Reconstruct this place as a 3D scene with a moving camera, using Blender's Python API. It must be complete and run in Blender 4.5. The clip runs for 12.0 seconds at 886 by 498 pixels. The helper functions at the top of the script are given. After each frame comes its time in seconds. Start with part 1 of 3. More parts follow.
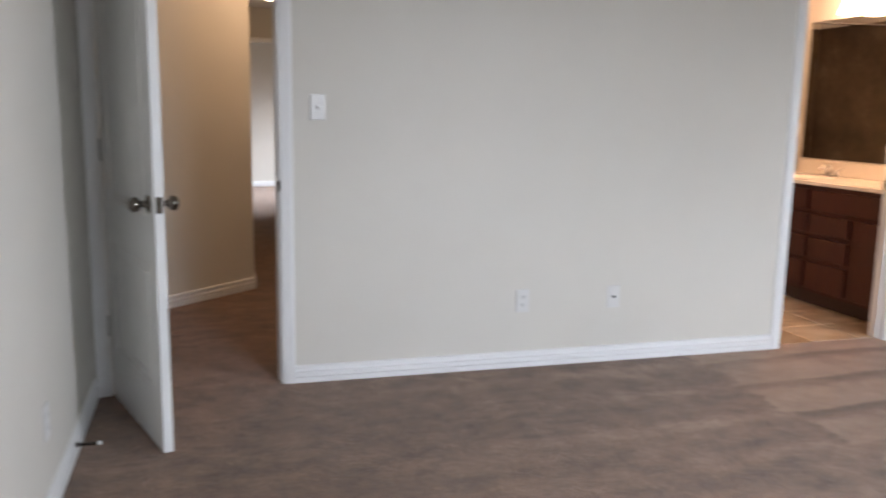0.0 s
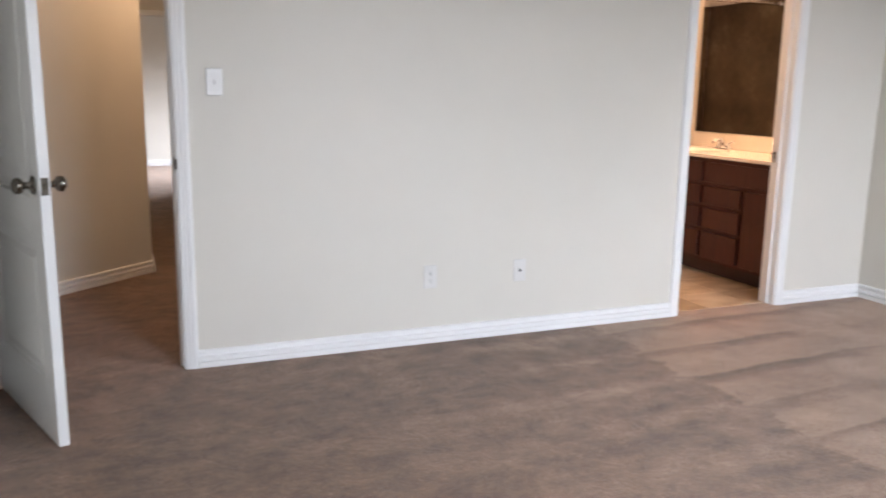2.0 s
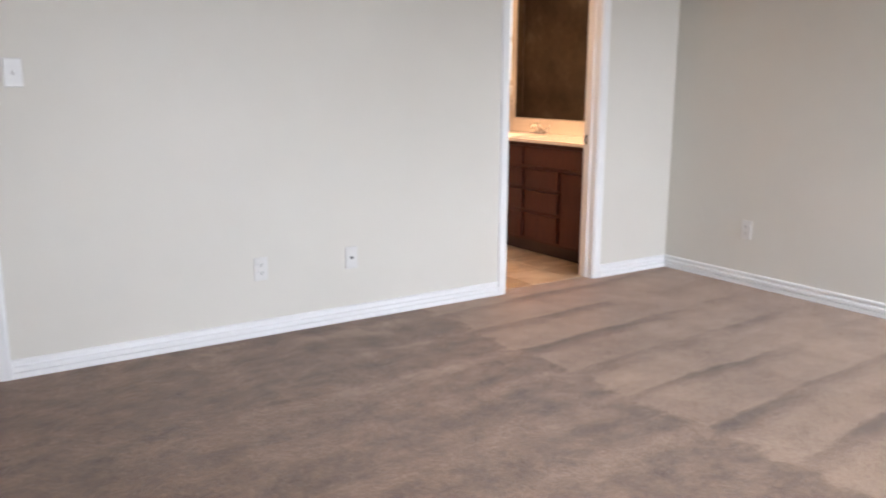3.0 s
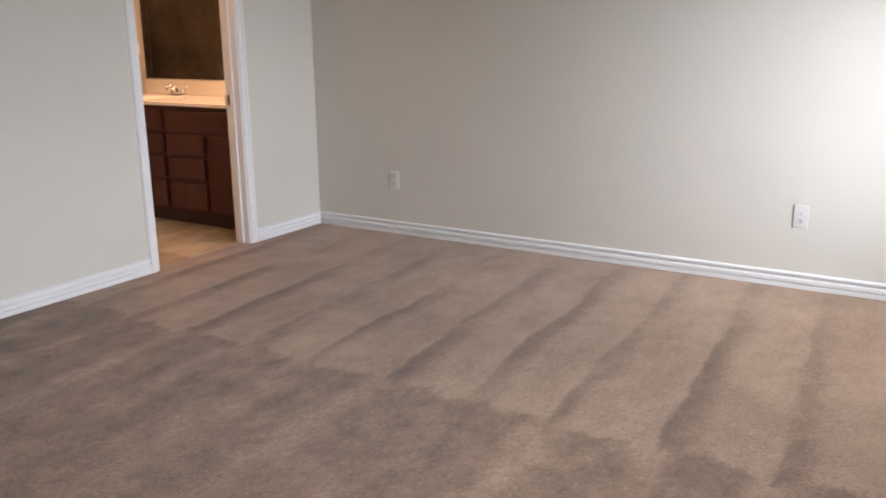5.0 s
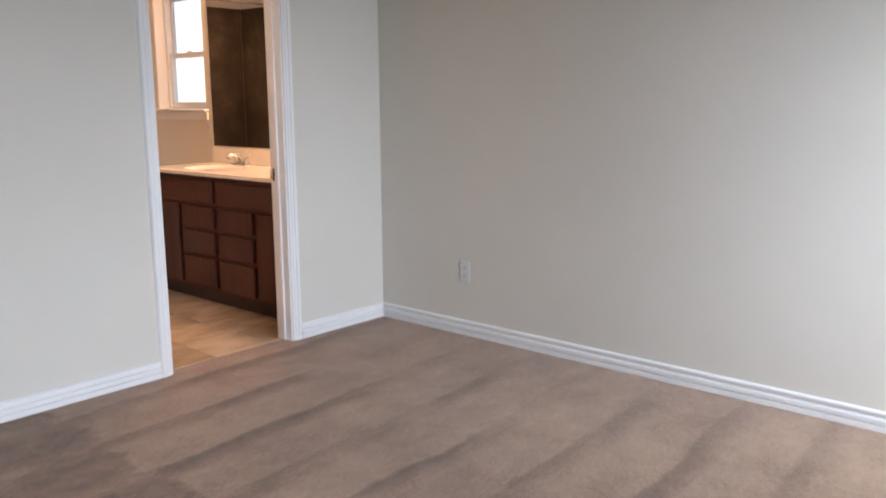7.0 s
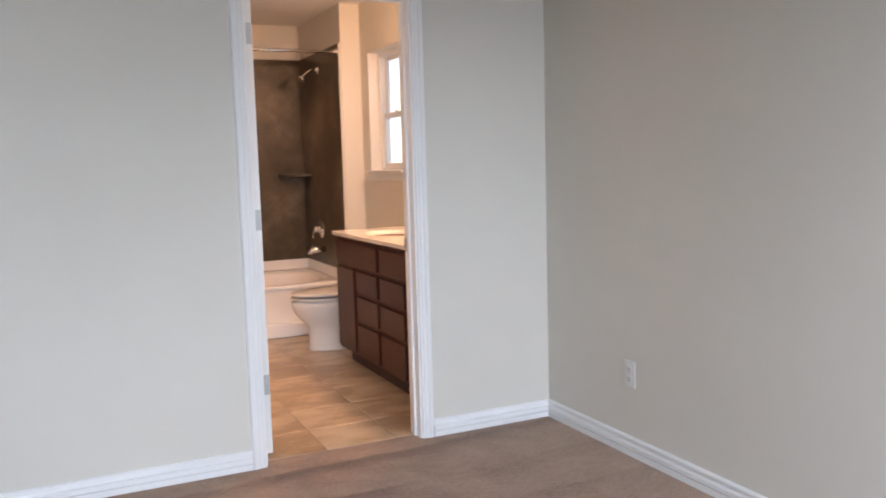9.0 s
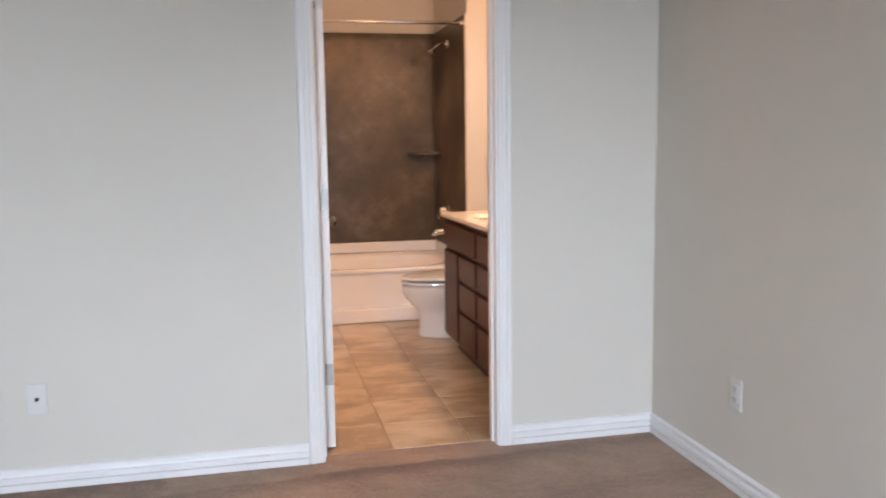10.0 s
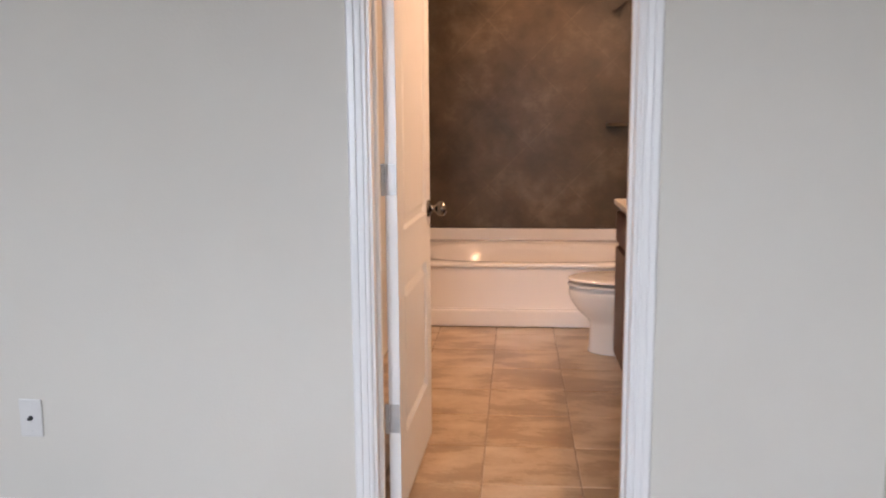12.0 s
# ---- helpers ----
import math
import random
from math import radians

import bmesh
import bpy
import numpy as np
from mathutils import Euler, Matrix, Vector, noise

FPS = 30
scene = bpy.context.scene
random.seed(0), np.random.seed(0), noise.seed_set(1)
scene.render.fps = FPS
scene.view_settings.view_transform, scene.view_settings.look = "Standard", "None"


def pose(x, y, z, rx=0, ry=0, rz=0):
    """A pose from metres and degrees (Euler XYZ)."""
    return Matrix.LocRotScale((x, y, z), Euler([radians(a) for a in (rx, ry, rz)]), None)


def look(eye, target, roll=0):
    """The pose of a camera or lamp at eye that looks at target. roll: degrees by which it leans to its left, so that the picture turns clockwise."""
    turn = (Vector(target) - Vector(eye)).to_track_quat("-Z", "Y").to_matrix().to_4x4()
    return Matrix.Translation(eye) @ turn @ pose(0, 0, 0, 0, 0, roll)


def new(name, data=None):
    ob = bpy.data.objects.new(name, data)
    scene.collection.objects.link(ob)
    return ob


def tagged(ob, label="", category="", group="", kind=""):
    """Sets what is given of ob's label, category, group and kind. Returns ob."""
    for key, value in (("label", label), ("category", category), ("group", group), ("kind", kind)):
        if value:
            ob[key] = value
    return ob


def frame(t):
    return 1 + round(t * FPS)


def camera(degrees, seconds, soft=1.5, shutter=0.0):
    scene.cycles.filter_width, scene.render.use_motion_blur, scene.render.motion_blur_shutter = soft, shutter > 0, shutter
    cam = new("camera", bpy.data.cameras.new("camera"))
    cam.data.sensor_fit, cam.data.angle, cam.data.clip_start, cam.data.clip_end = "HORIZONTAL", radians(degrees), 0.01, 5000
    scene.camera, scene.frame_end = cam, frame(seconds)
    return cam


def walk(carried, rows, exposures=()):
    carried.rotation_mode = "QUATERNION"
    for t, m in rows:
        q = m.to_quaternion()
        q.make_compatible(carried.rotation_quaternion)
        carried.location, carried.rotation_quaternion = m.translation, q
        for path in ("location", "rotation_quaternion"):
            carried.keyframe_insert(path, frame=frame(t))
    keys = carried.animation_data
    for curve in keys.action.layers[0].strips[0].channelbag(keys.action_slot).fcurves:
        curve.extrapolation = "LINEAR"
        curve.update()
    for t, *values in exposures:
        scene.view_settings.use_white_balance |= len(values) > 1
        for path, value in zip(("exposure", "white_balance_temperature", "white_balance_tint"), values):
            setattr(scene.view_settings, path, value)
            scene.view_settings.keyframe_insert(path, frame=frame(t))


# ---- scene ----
cam = camera(56.5, 12.0, soft=1.8, shutter=0.5)
PATH = [
    (0, (-0.333, -3.723, 1.261), (0.207, -1.827, 0.929), 1.0),
    (0.5, (-0.348, -3.717, 1.268), (-0.003, -1.773, 0.946), 1.2),
    (1, (-0.341, -3.709, 1.26), (0.049, -1.779, 0.911), 0.9),
    (1.5, (-0.338, -3.692, 1.258), (0.225, -1.81, 0.884), 0.8),
    (2, (-0.327, -3.694, 1.254), (0.426, -1.881, 0.871), 0.9),
    (2.5, (-0.339, -3.691, 1.245), (0.592, -1.965, 0.856), 1.0),
    (3, (-0.318, -3.747, 1.24), (0.779, -2.123, 0.841), 0.3),
    (3.2, (-0.315, -3.725, 1.239), (0.846, -2.15, 0.826), 0.1),
    (4.8, (-0.268, -3.643, 1.254), (1.35, -2.585, 0.744), -0.6),
    (5, (-0.271, -3.648, 1.252), (1.379, -2.636, 0.75), -0.5),
    (5.5, (-0.134, -3.667, 1.267), (1.529, -2.676, 0.765), -0.8),
    (6, (0.096, -3.714, 1.288), (1.635, -2.533, 0.799), -0.1),
    (6.5, (0.393, -3.555, 1.228), (1.873, -2.276, 0.808), -0.3),
    (6.7, (0.519, -3.471, 1.245), (2.012, -2.197, 0.859), -0.2),
    (8.3, (1.504, -3.322, 1.284), (2.713, -1.741, 1.094), -1.4),
    (8.5, (1.621, -3.344, 1.252), (2.746, -1.699, 1.081), -1.7),
    (9, (1.925, -3.356, 1.251), (2.771, -1.557, 1.041), -1.6),
    (9.5, (2.178, -3.261, 1.24), (2.901, -1.41, 1.013), -0.9),
    (10, (2.446, -3.15, 1.222), (2.878, -1.212, 0.977), -0.8),
    (10.5, (2.69, -3.033, 1.222), (2.937, -1.069, 0.939), -0.1),
    (11, (2.869, -2.807, 1.226), (3.052, -0.834, 0.954), -0.6),
    (11.5, (3.054, -2.517, 1.2), (3.03, -0.537, 0.918), 0.1),
    (12, (3.054, -2.213, 1.185), (2.878, -0.244, 0.885), -0.4),
]
walk(cam, [(t, look(eye, target, roll)) for t, eye, target, roll in PATH],
     exposures=[(0.0, -0.76, 6950, 20), (1.2, -0.60, 6950, 20), (2.5, -0.42, 7050, 21), (3.2, -0.48, 7050, 21), (4.8, -0.94, 7300, 22), (5.6, -1.00, 7300, 23),
                (6.1, -1.00, 7050, 21), (6.7, -0.88, 6800, 20), (8.4, -0.56, 6750, 19), (9.0, -0.70, 6700, 19), (10.0, -0.68, 6750, 19), (11.0, -0.71, 6800, 20), (12.0, -0.82, 6900, 21)])

# ---- world and lights ----
world = bpy.data.worlds.new("sky")
scene.world = world
world.use_nodes = True
wn = world.node_tree
sky = wn.nodes.new("ShaderNodeTexSky")
sky.sky_type = "NISHITA"
sky.sun_disc = False
sky.sun_elevation = radians(42)
sky.sun_rotation = radians(20)
wn.links.new(sky.outputs["Color"], wn.nodes["Background"].inputs["Color"])
wn.nodes["Background"].inputs["Strength"].default_value = 0.15


def area_lamp(name, m, sx, sy, watts, color, spread=180):
    data = bpy.data.lights.new(name, "AREA")
    data.shape = "RECTANGLE"
    data.size, data.size_y, data.energy, data.color = sx, sy, watts, color
    data.spread = radians(spread)
    ob = new(name, data)
    ob.matrix_world = m
    return ob


def point_lamp(name, place, watts, color, radius):
    data = bpy.data.lights.new(name, "POINT")
    data.energy, data.color, data.shadow_soft_size = watts, color, radius
    ob = new(name, data)
    ob.location = place
    return ob


YB = -4.45                     # bedroom back wall
XL, XR = -0.838, 4.055         # bedroom side walls
EY0, EY1 = -4.32, -3.60        # unseen window, added in the side wall beside the corner
DAY = (0.70, 0.85, 1.0)
WARM = (1.0, 0.62, 0.38)
HALL_WARM = (1.0, 0.70, 0.44)
# bedroom windows in the back wall, added side-wall window, bathroom window, far room window
area_lamp("bedroom_daylight", look((1.01, YB - 0.17, 1.45), (0.05, YB + 2.3, 0.50)), 0.56, 1.25, 13, DAY, 78)
area_lamp("bedroom_daylight", look((1.59, YB - 0.17, 1.45), (1.80, YB + 2.3, 0.70)), 0.56, 1.25, 32, DAY, 66)
area_lamp("bedroom_daylight", look((3.10, YB - 0.17, 1.45), (4.00, YB + 1.8, 0.38)), 0.96, 1.25, 58, DAY, 84)
# shines through the added side-wall window to brighten the west wall
area_lamp("bedroom_daylight", look((XR + 0.17, EY0 + 0.36, 1.5), (XL, -2.50, 0.45)), 0.66, 1.2, 70, DAY, 80)
area_lamp("bathroom_daylight", look((4.27, 2.04, 1.62), (0.0, 2.04, 1.45)), 1.10, 1.20, 5.5, DAY)
area_lamp("far_room_daylight", look((2.9, 8.40, 1.4), (0.7, 8.35, -0.2)), 1.6, 1.3, 230, DAY, 92)
LAMP_Y = (1.165, 0.965, 0.765, 0.565)
for ly in LAMP_Y:
    point_lamp("vanity_bulb", (3.93, ly, 2.02), 20.0, WARM, 0.03)
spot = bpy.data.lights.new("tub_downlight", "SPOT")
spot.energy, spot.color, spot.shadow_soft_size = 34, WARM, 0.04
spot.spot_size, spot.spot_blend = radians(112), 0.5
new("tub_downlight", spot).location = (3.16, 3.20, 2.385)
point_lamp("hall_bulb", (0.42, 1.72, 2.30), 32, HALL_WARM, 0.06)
point_lamp("hall_bulb", (0.34, 5.46, 2.30), 4.5, HALL_WARM, 0.06)


# ---- materials ----
def material(name, color, rough=0.5, metal=0.0, spec=0.5):
    m = bpy.data.materials.new(name)
    m.use_nodes = True
    b = m.node_tree.nodes["Principled BSDF"]
    b.inputs["Base Color"].default_value = (*color, 1)
    b.inputs["Roughness"].default_value = rough
    b.inputs["Metallic"].default_value = metal
    b.inputs["Specular IOR Level"].default_value = spec
    return m, m.node_tree, b


def noise_node(nt, scale, detail=4.0, rough=0.55, coord=None, stretch=None):
    n = nt.nodes.new("ShaderNodeTexNoise")
    n.inputs["Scale"].default_value = scale
    n.inputs["Detail"].default_value = detail
    n.inputs["Roughness"].default_value = rough
    if coord is None:
        coord = nt.nodes.new("ShaderNodeNewGeometry").outputs["Position"]
    if stretch:
        mp = nt.nodes.new("ShaderNodeMapping")
        mp.inputs["Scale"].default_value = stretch
        nt.links.new(coord, mp.inputs["Vector"])
        coord = mp.outputs["Vector"]
    nt.links.new(coord, n.inputs["Vector"])
    return n


def ramp(nt, source, stops):
    r = nt.nodes.new("ShaderNodeValToRGB")
    while len(r.color_ramp.elements) < len(stops):
        r.color_ramp.elements.new(0.5)
    for e, (p, c) in zip(r.color_ramp.elements, stops):
        e.position, e.color = p, (*c, 1)
    nt.links.new(source, r.inputs["Fac"])
    return r.outputs["Color"]


def bump(nt, b, source, strength, distance):
    n = nt.nodes.new("ShaderNodeBump")
    n.inputs["Strength"].default_value = strength
    n.inputs["Distance"].default_value = distance
    nt.links.new(source, n.inputs["Height"])
    nt.links.new(n.outputs["Normal"], b.inputs["Normal"])
    return n


def maths(nt, op, a, b=None, c=None):
    n = nt.nodes.new("ShaderNodeMath")
    n.operation = op
    for i, v in enumerate((a, b, c)):
        if v is None:
            continue
        if isinstance(v, (int, float)):
            n.inputs[i].default_value = v
        else:
            nt.links.new(v, n.inputs[i])
    return n.outputs[0]


def mottled(name, c0, c1, scale, rough, bump_scale=0, bump_strength=0.0, bump_dist=0.002, spec=0.5, metal=0.0):
    m, nt, b = material(name, c0, rough, metal, spec)
    n = noise_node(nt, scale, 5)
    nt.links.new(ramp(nt, n.outputs["Fac"], [(0.3, c0), (0.7, c1)]), b.inputs["Base Color"])
    if bump_scale:
        k = noise_node(nt, bump_scale, 3)
        bump(nt, b, k.outputs["Fac"], bump_strength, bump_dist)
    return m


PAINT = mottled("greige_wall_paint", (0.633, 0.604, 0.542), (0.663, 0.634, 0.570), 1.3, 0.62, 95, 0.22, 0.0025, 0.35)
BATH_PAINT = mottled("bath_wall_paint", (0.69, 0.65, 0.585), (0.71, 0.67, 0.60), 1.5, 0.5, 95, 0.2, 0.0025, 0.4)
CEILING_PAINT = mottled("ceiling_paint", (0.78, 0.77, 0.74), (0.81, 0.80, 0.77), 2.0, 0.8, 60, 0.4, 0.004, 0.3)
# unseen bedroom ceiling, colour darkened so less light bounces onto the upper walls
BEDROOM_CEILING = mottled("bedroom_ceiling_darkened", (0.47, 0.455, 0.415), (0.50, 0.485, 0.445), 2.0, 0.85, 60, 0.4, 0.004, 0.3)
TRIM = mottled("white_trim_paint", (0.80, 0.80, 0.79), (0.84, 0.84, 0.83), 3.0, 0.32, 40, 0.05, 0.001)
DOOR_PAINT = mottled("white_door_paint", (0.76, 0.76, 0.745), (0.80, 0.80, 0.785), 2.5, 0.36, 120, 0.06, 0.001)
PLASTIC = mottled("white_plastic", (0.67, 0.66, 0.635), (0.70, 0.69, 0.665), 12, 0.3)
SLOT, _, _ = material("dark_slot", (0.03, 0.03, 0.03), 0.6)
PORCELAIN, _nt, _b = material("porcelain", (0.84, 0.81, 0.77), 0.09, 0.0, 0.55)
_b.inputs["Coat Weight"].default_value = 0.3
ACRYLIC = mottled("tub_acrylic", (0.86, 0.82, 0.78), (0.89, 0.85, 0.81), 2.0, 0.10)
MARBLE = mottled("cultured_marble", (0.80, 0.74, 0.66), (0.86, 0.80, 0.72), 5.0, 0.14)
NICKEL = mottled("satin_nickel", (0.14, 0.125, 0.108), (0.20, 0.18, 0.155), 30, 0.22, metal=1.0)
CHROME, _, _ = material("chrome", (0.80, 0.80, 0.80), 0.07, 1.0)
MIRROR, _, _ = material("mirror_silver", (0.88, 0.89, 0.88), 0.0, 1.0)
HINGE = mottled("dull_steel", (0.42, 0.42, 0.41), (0.50, 0.50, 0.49), 40, 0.4, metal=0.35)
RUBBER, _, _ = material("white_rubber", (0.75, 0.74, 0.70), 0.6)
VINYL = mottled("white_vinyl", (0.82, 0.83, 0.83), (0.86, 0.87, 0.87), 6, 0.35)
GROUT = mottled("tan_grout", (0.30, 0.22, 0.15), (0.36, 0.27, 0.19), 40, 0.85)

GLASS = bpy.data.materials.new("window_glass")
GLASS.use_nodes = True
_nt = GLASS.node_tree
_b = _nt.nodes["Principled BSDF"]
_b.inputs["Base Color"].default_value = (0.97, 0.99, 0.98, 1)
_b.inputs["Roughness"].default_value = 0.02
_b.inputs["Transmission Weight"].default_value = 1.0
_b.inputs["IOR"].default_value = 1.05

SHADE, _nt, _b = material("lit_frosted_glass", (0.95, 0.9, 0.8), 0.4)
_b.inputs["Emission Color"].default_value = (1.0, 0.78, 0.52, 1)
_b.inputs["Emission Strength"].default_value = 6.0


def carpet_material(name, brushed):
    """Cut-pile carpet: vacuum strokes along x that end in a ragged line at x = 2.06; beyond it the nap lies lighter,
    with a dark feathered streak where one stroke meets the next."""
    m, nt, b = material(name, (0.24, 0.165, 0.12), 0.95, 0.0, 0.12)
    pos = nt.nodes.new("ShaderNodeNewGeometry").outputs["Position"]
    sep = nt.nodes.new("ShaderNodeSeparateXYZ")
    nt.links.new(pos, sep.inputs[0])
    X, Y = sep.outputs["X"], sep.outputs["Y"]
    wob = noise_node(nt, 1.7, 2, 0.5, pos)
    jag = noise_node(nt, 5.0, 4, 0.65, pos, (0.5, 1.0, 1))
    comb = noise_node(nt, 38.0, 4, 0.7, pos, (0.45, 1.0, 1))

    def smooth(value, lo, hi, a, z):
        r = nt.nodes.new("ShaderNodeMapRange")
        r.interpolation_type = "SMOOTHSTEP"
        nt.links.new(value, r.inputs["Value"])
        for key, v in (("From Min", lo), ("From Max", hi), ("To Min", a), ("To Max", z)):
            r.inputs[key].default_value = v
        return r.outputs["Result"]

    # where the strokes end
    edge = maths(nt, "ADD", X, maths(nt, "MULTIPLY_ADD", jag.outputs["Fac"], 0.44, -0.22))
    edge = maths(nt, "MULTIPLY_ADD", comb.outputs["Fac"], 0.05, edge)
    far = smooth(edge, 2.055, 2.115, 0.0, 1.0)
    near = maths(nt, "SUBTRACT", 1.0, far)
    # stroke coordinate: strokes 0.353 m apart, running slightly askew
    yy = maths(nt, "MULTIPLY_ADD", X, -0.06, Y)
    yy = maths(nt, "ADD", yy, maths(nt, "MULTIPLY_ADD", wob.outputs["Fac"], 0.12, -0.06))
    yy = maths(nt, "MULTIPLY_ADD", comb.outputs["Fac"], 0.045, yy)
    u = maths(nt, "FRACT", maths(nt, "MULTIPLY_ADD", yy, -1.0 / 0.353, -1.33 / 0.353 + 20.06))
    streak = maths(nt, "MULTIPLY", smooth(u, 0.0, 0.08, 0.0, 1.0), smooth(u, 0.10, 0.44, 1.0, 0.0))
    shown = noise_node(nt, 2.1, 3, 0.6, pos, (0.45, 1.3, 1))
    weight = maths(nt, "MULTIPLY", smooth(shown.outputs["Fac"], 0.36, 0.58, 0.15, 1.0), smooth(X, 2.7, 3.9, 1.0, 0.35))
    streak = maths(nt, "MULTIPLY", streak, maths(nt, "MULTIPLY", weight, far))
    # near side of the line: fainter light strokes
    w = maths(nt, "FRACT", maths(nt, "MULTIPLY_ADD", yy, -1.0 / 0.353, 20.55))
    pale = maths(nt, "MULTIPLY", smooth(w, 0.0, 0.25, 0.0, 1.0), smooth(w, 0.3, 0.6, 1.0, 0.0))
    pale = maths(nt, "MULTIPLY", maths(nt, "MULTIPLY", pale, near), smooth(X, 0.2, 1.5, 0.15, 1.0))
    pale = maths(nt, "MULTIPLY", pale, smooth(shown.outputs["Fac"], 0.35, 0.6, 0.1, 1.0))
    patch = noise_node(nt, 2.0, 6, 0.68, pos, (0.85, 1.2, 1))
    small = noise_node(nt, 7.5, 6, 0.74, pos, (0.9, 1.1, 1))
    tuft = noise_node(nt, 170, 2, 0.6, pos)
    fleck = noise_node(nt, 60, 5, 0.75, pos)
    v = maths(nt, "MULTIPLY", maths(nt, "SUBTRACT", patch.outputs["Fac"], 0.5), 0.55)
    spots = maths(nt, "MULTIPLY", maths(nt, "SUBTRACT", small.outputs["Fac"], 0.5), maths(nt, "MULTIPLY_ADD", near, 0.42, 0.50))
    v = maths(nt, "ADD", v, spots)
    v = maths(nt, "MULTIPLY_ADD", streak, -0.33 * brushed, v)
    v = maths(nt, "MULTIPLY_ADD", pale, 0.19 * brushed, v)
    v = maths(nt, "ADD", v, maths(nt, "MULTIPLY", maths(nt, "SUBTRACT", tuft.outputs["Fac"], 0.5), 0.35))
    v = maths(nt, "ADD", v, maths(nt, "MULTIPLY", maths(nt, "SUBTRACT", fleck.outputs["Fac"], 0.5), 0.75))
    v = maths(nt, "MULTIPLY_ADD", far, 0.255 * brushed, v)
    col = ramp(nt, maths(nt, "ADD", v, 0.415), [(0.14, (0.085, 0.046, 0.028)), (0.5, (0.222, 0.130, 0.080)), (0.86, (0.415, 0.268, 0.176))])
    nt.links.new(col, b.inputs["Base Color"])
    b.inputs["Sheen Weight"].default_value = 0.2
    b.inputs["Sheen Roughness"].default_value = 0.5
    h = maths(nt, "ADD", maths(nt, "MULTIPLY", tuft.outputs["Fac"], 1.0), maths(nt, "MULTIPLY", fleck.outputs["Fac"], 0.9))
    bump(nt, b, h, 0.5, 0.008)
    return m


CARPET = carpet_material("taupe_carpet", 1.0)
HALL_CARPET = carpet_material("taupe_hall_carpet", 0.15)


def tile_material():
    """Tan ceramic with cloudy lighter drifts, each tile shifted by its own random number."""
    m, nt, b = material("tan_ceramic_tile", (0.5, 0.36, 0.24), 0.28, 0.0, 0.5)
    pos = nt.nodes.new("ShaderNodeNewGeometry").outputs["Position"]
    rnd = nt.nodes.new("ShaderNodeObjectInfo").outputs["Random"]
    off = nt.nodes.new("ShaderNodeCombineXYZ")
    nt.links.new(maths(nt, "MULTIPLY", rnd, 37.0), off.inputs[2])
    add = nt.nodes.new("ShaderNodeVectorMath")
    nt.links.new(pos, add.inputs[0])
    nt.links.new(off.outputs[0], add.inputs[1])
    cloud = noise_node(nt, 5.2, 5, 0.55, add.outputs[0], (0.60, 1.15, 1))
    cloud.inputs["Distortion"].default_value = 0.2
    drift = noise_node(nt, 2.1, 3, 0.5, pos, (0.8, 1.1, 1))
    grain = noise_node(nt, 60, 4, 0.6, add.outputs[0])
    v = maths(nt, "MULTIPLY_ADD", grain.outputs["Fac"], 0.10, maths(nt, "MULTIPLY_ADD", drift.outputs["Fac"], 0.35, maths(nt, "MULTIPLY", cloud.outputs["Fac"], 0.62)))
    v = maths(nt, "MULTIPLY_ADD", rnd, 0.05, v)
    col = ramp(nt, v, [(0.40, (0.33, 0.222, 0.130)), (0.53, (0.43, 0.300, 0.184)), (0.565, (0.54, 0.398, 0.258)), (0.68, (0.67, 0.54, 0.395))])
    nt.links.new(col, b.inputs["Base Color"])
    bump(nt, b, grain.outputs["Fac"], 0.12, 0.002)
    return m


TILE = tile_material()


def stone_material():
    """Dark taupe solid-surface panel with cloudy mottling and faint pressed diamond joints."""
    m, nt, b = material("brown_stone_panel", (0.09, 0.055, 0.035), 0.36, 0.0, 0.28)
    pos = nt.nodes.new("ShaderNodeNewGeometry").outputs["Position"]
    warp = noise_node(nt, 2.4, 5, 0.6, pos)
    fine = noise_node(nt, 11.0, 6, 0.7, pos)
    sep = nt.nodes.new("ShaderNodeSeparateXYZ")
    nt.links.new(pos, sep.inputs[0])
    along = maths(nt, "ADD", sep.outputs["X"], sep.outputs["Y"])
    lines = None
    for sgn in (1, -1):
        d = maths(nt, "MULTIPLY_ADD", sep.outputs["Z"], sgn, along)
        d = maths(nt, "MULTIPLY_ADD", d, 1.0 / 0.56, 0.5 - (8.30 if sgn > 0 else 5.105) / 0.56 + 20.0)
        d = maths(nt, "ABSOLUTE", maths(nt, "SUBTRACT", maths(nt, "FRACT", d), 0.5))
        d = maths(nt, "LESS_THAN", d, 0.006)
        lines = d if lines is None else maths(nt, "MAXIMUM", lines, d)
    v = maths(nt, "MULTIPLY_ADD", fine.outputs["Fac"], 0.32, maths(nt, "MULTIPLY_ADD", warp.outputs["Fac"], 0.95, -0.13))
    v = maths(nt, "MULTIPLY_ADD", maths(nt, "MULTIPLY", lines, warp.outputs["Fac"]), 0.14, v)
    col = ramp(nt, v, [(0.30, (0.058, 0.041, 0.025)), (0.53, (0.104, 0.075, 0.047)), (0.74, (0.205, 0.152, 0.098))])
    nt.links.new(col, b.inputs["Base Color"])
    h = maths(nt, "MULTIPLY_ADD", lines, -1.6, fine.outputs["Fac"])
    bump(nt, b, h, 0.3, 0.002)
    return m


STONE = stone_material()


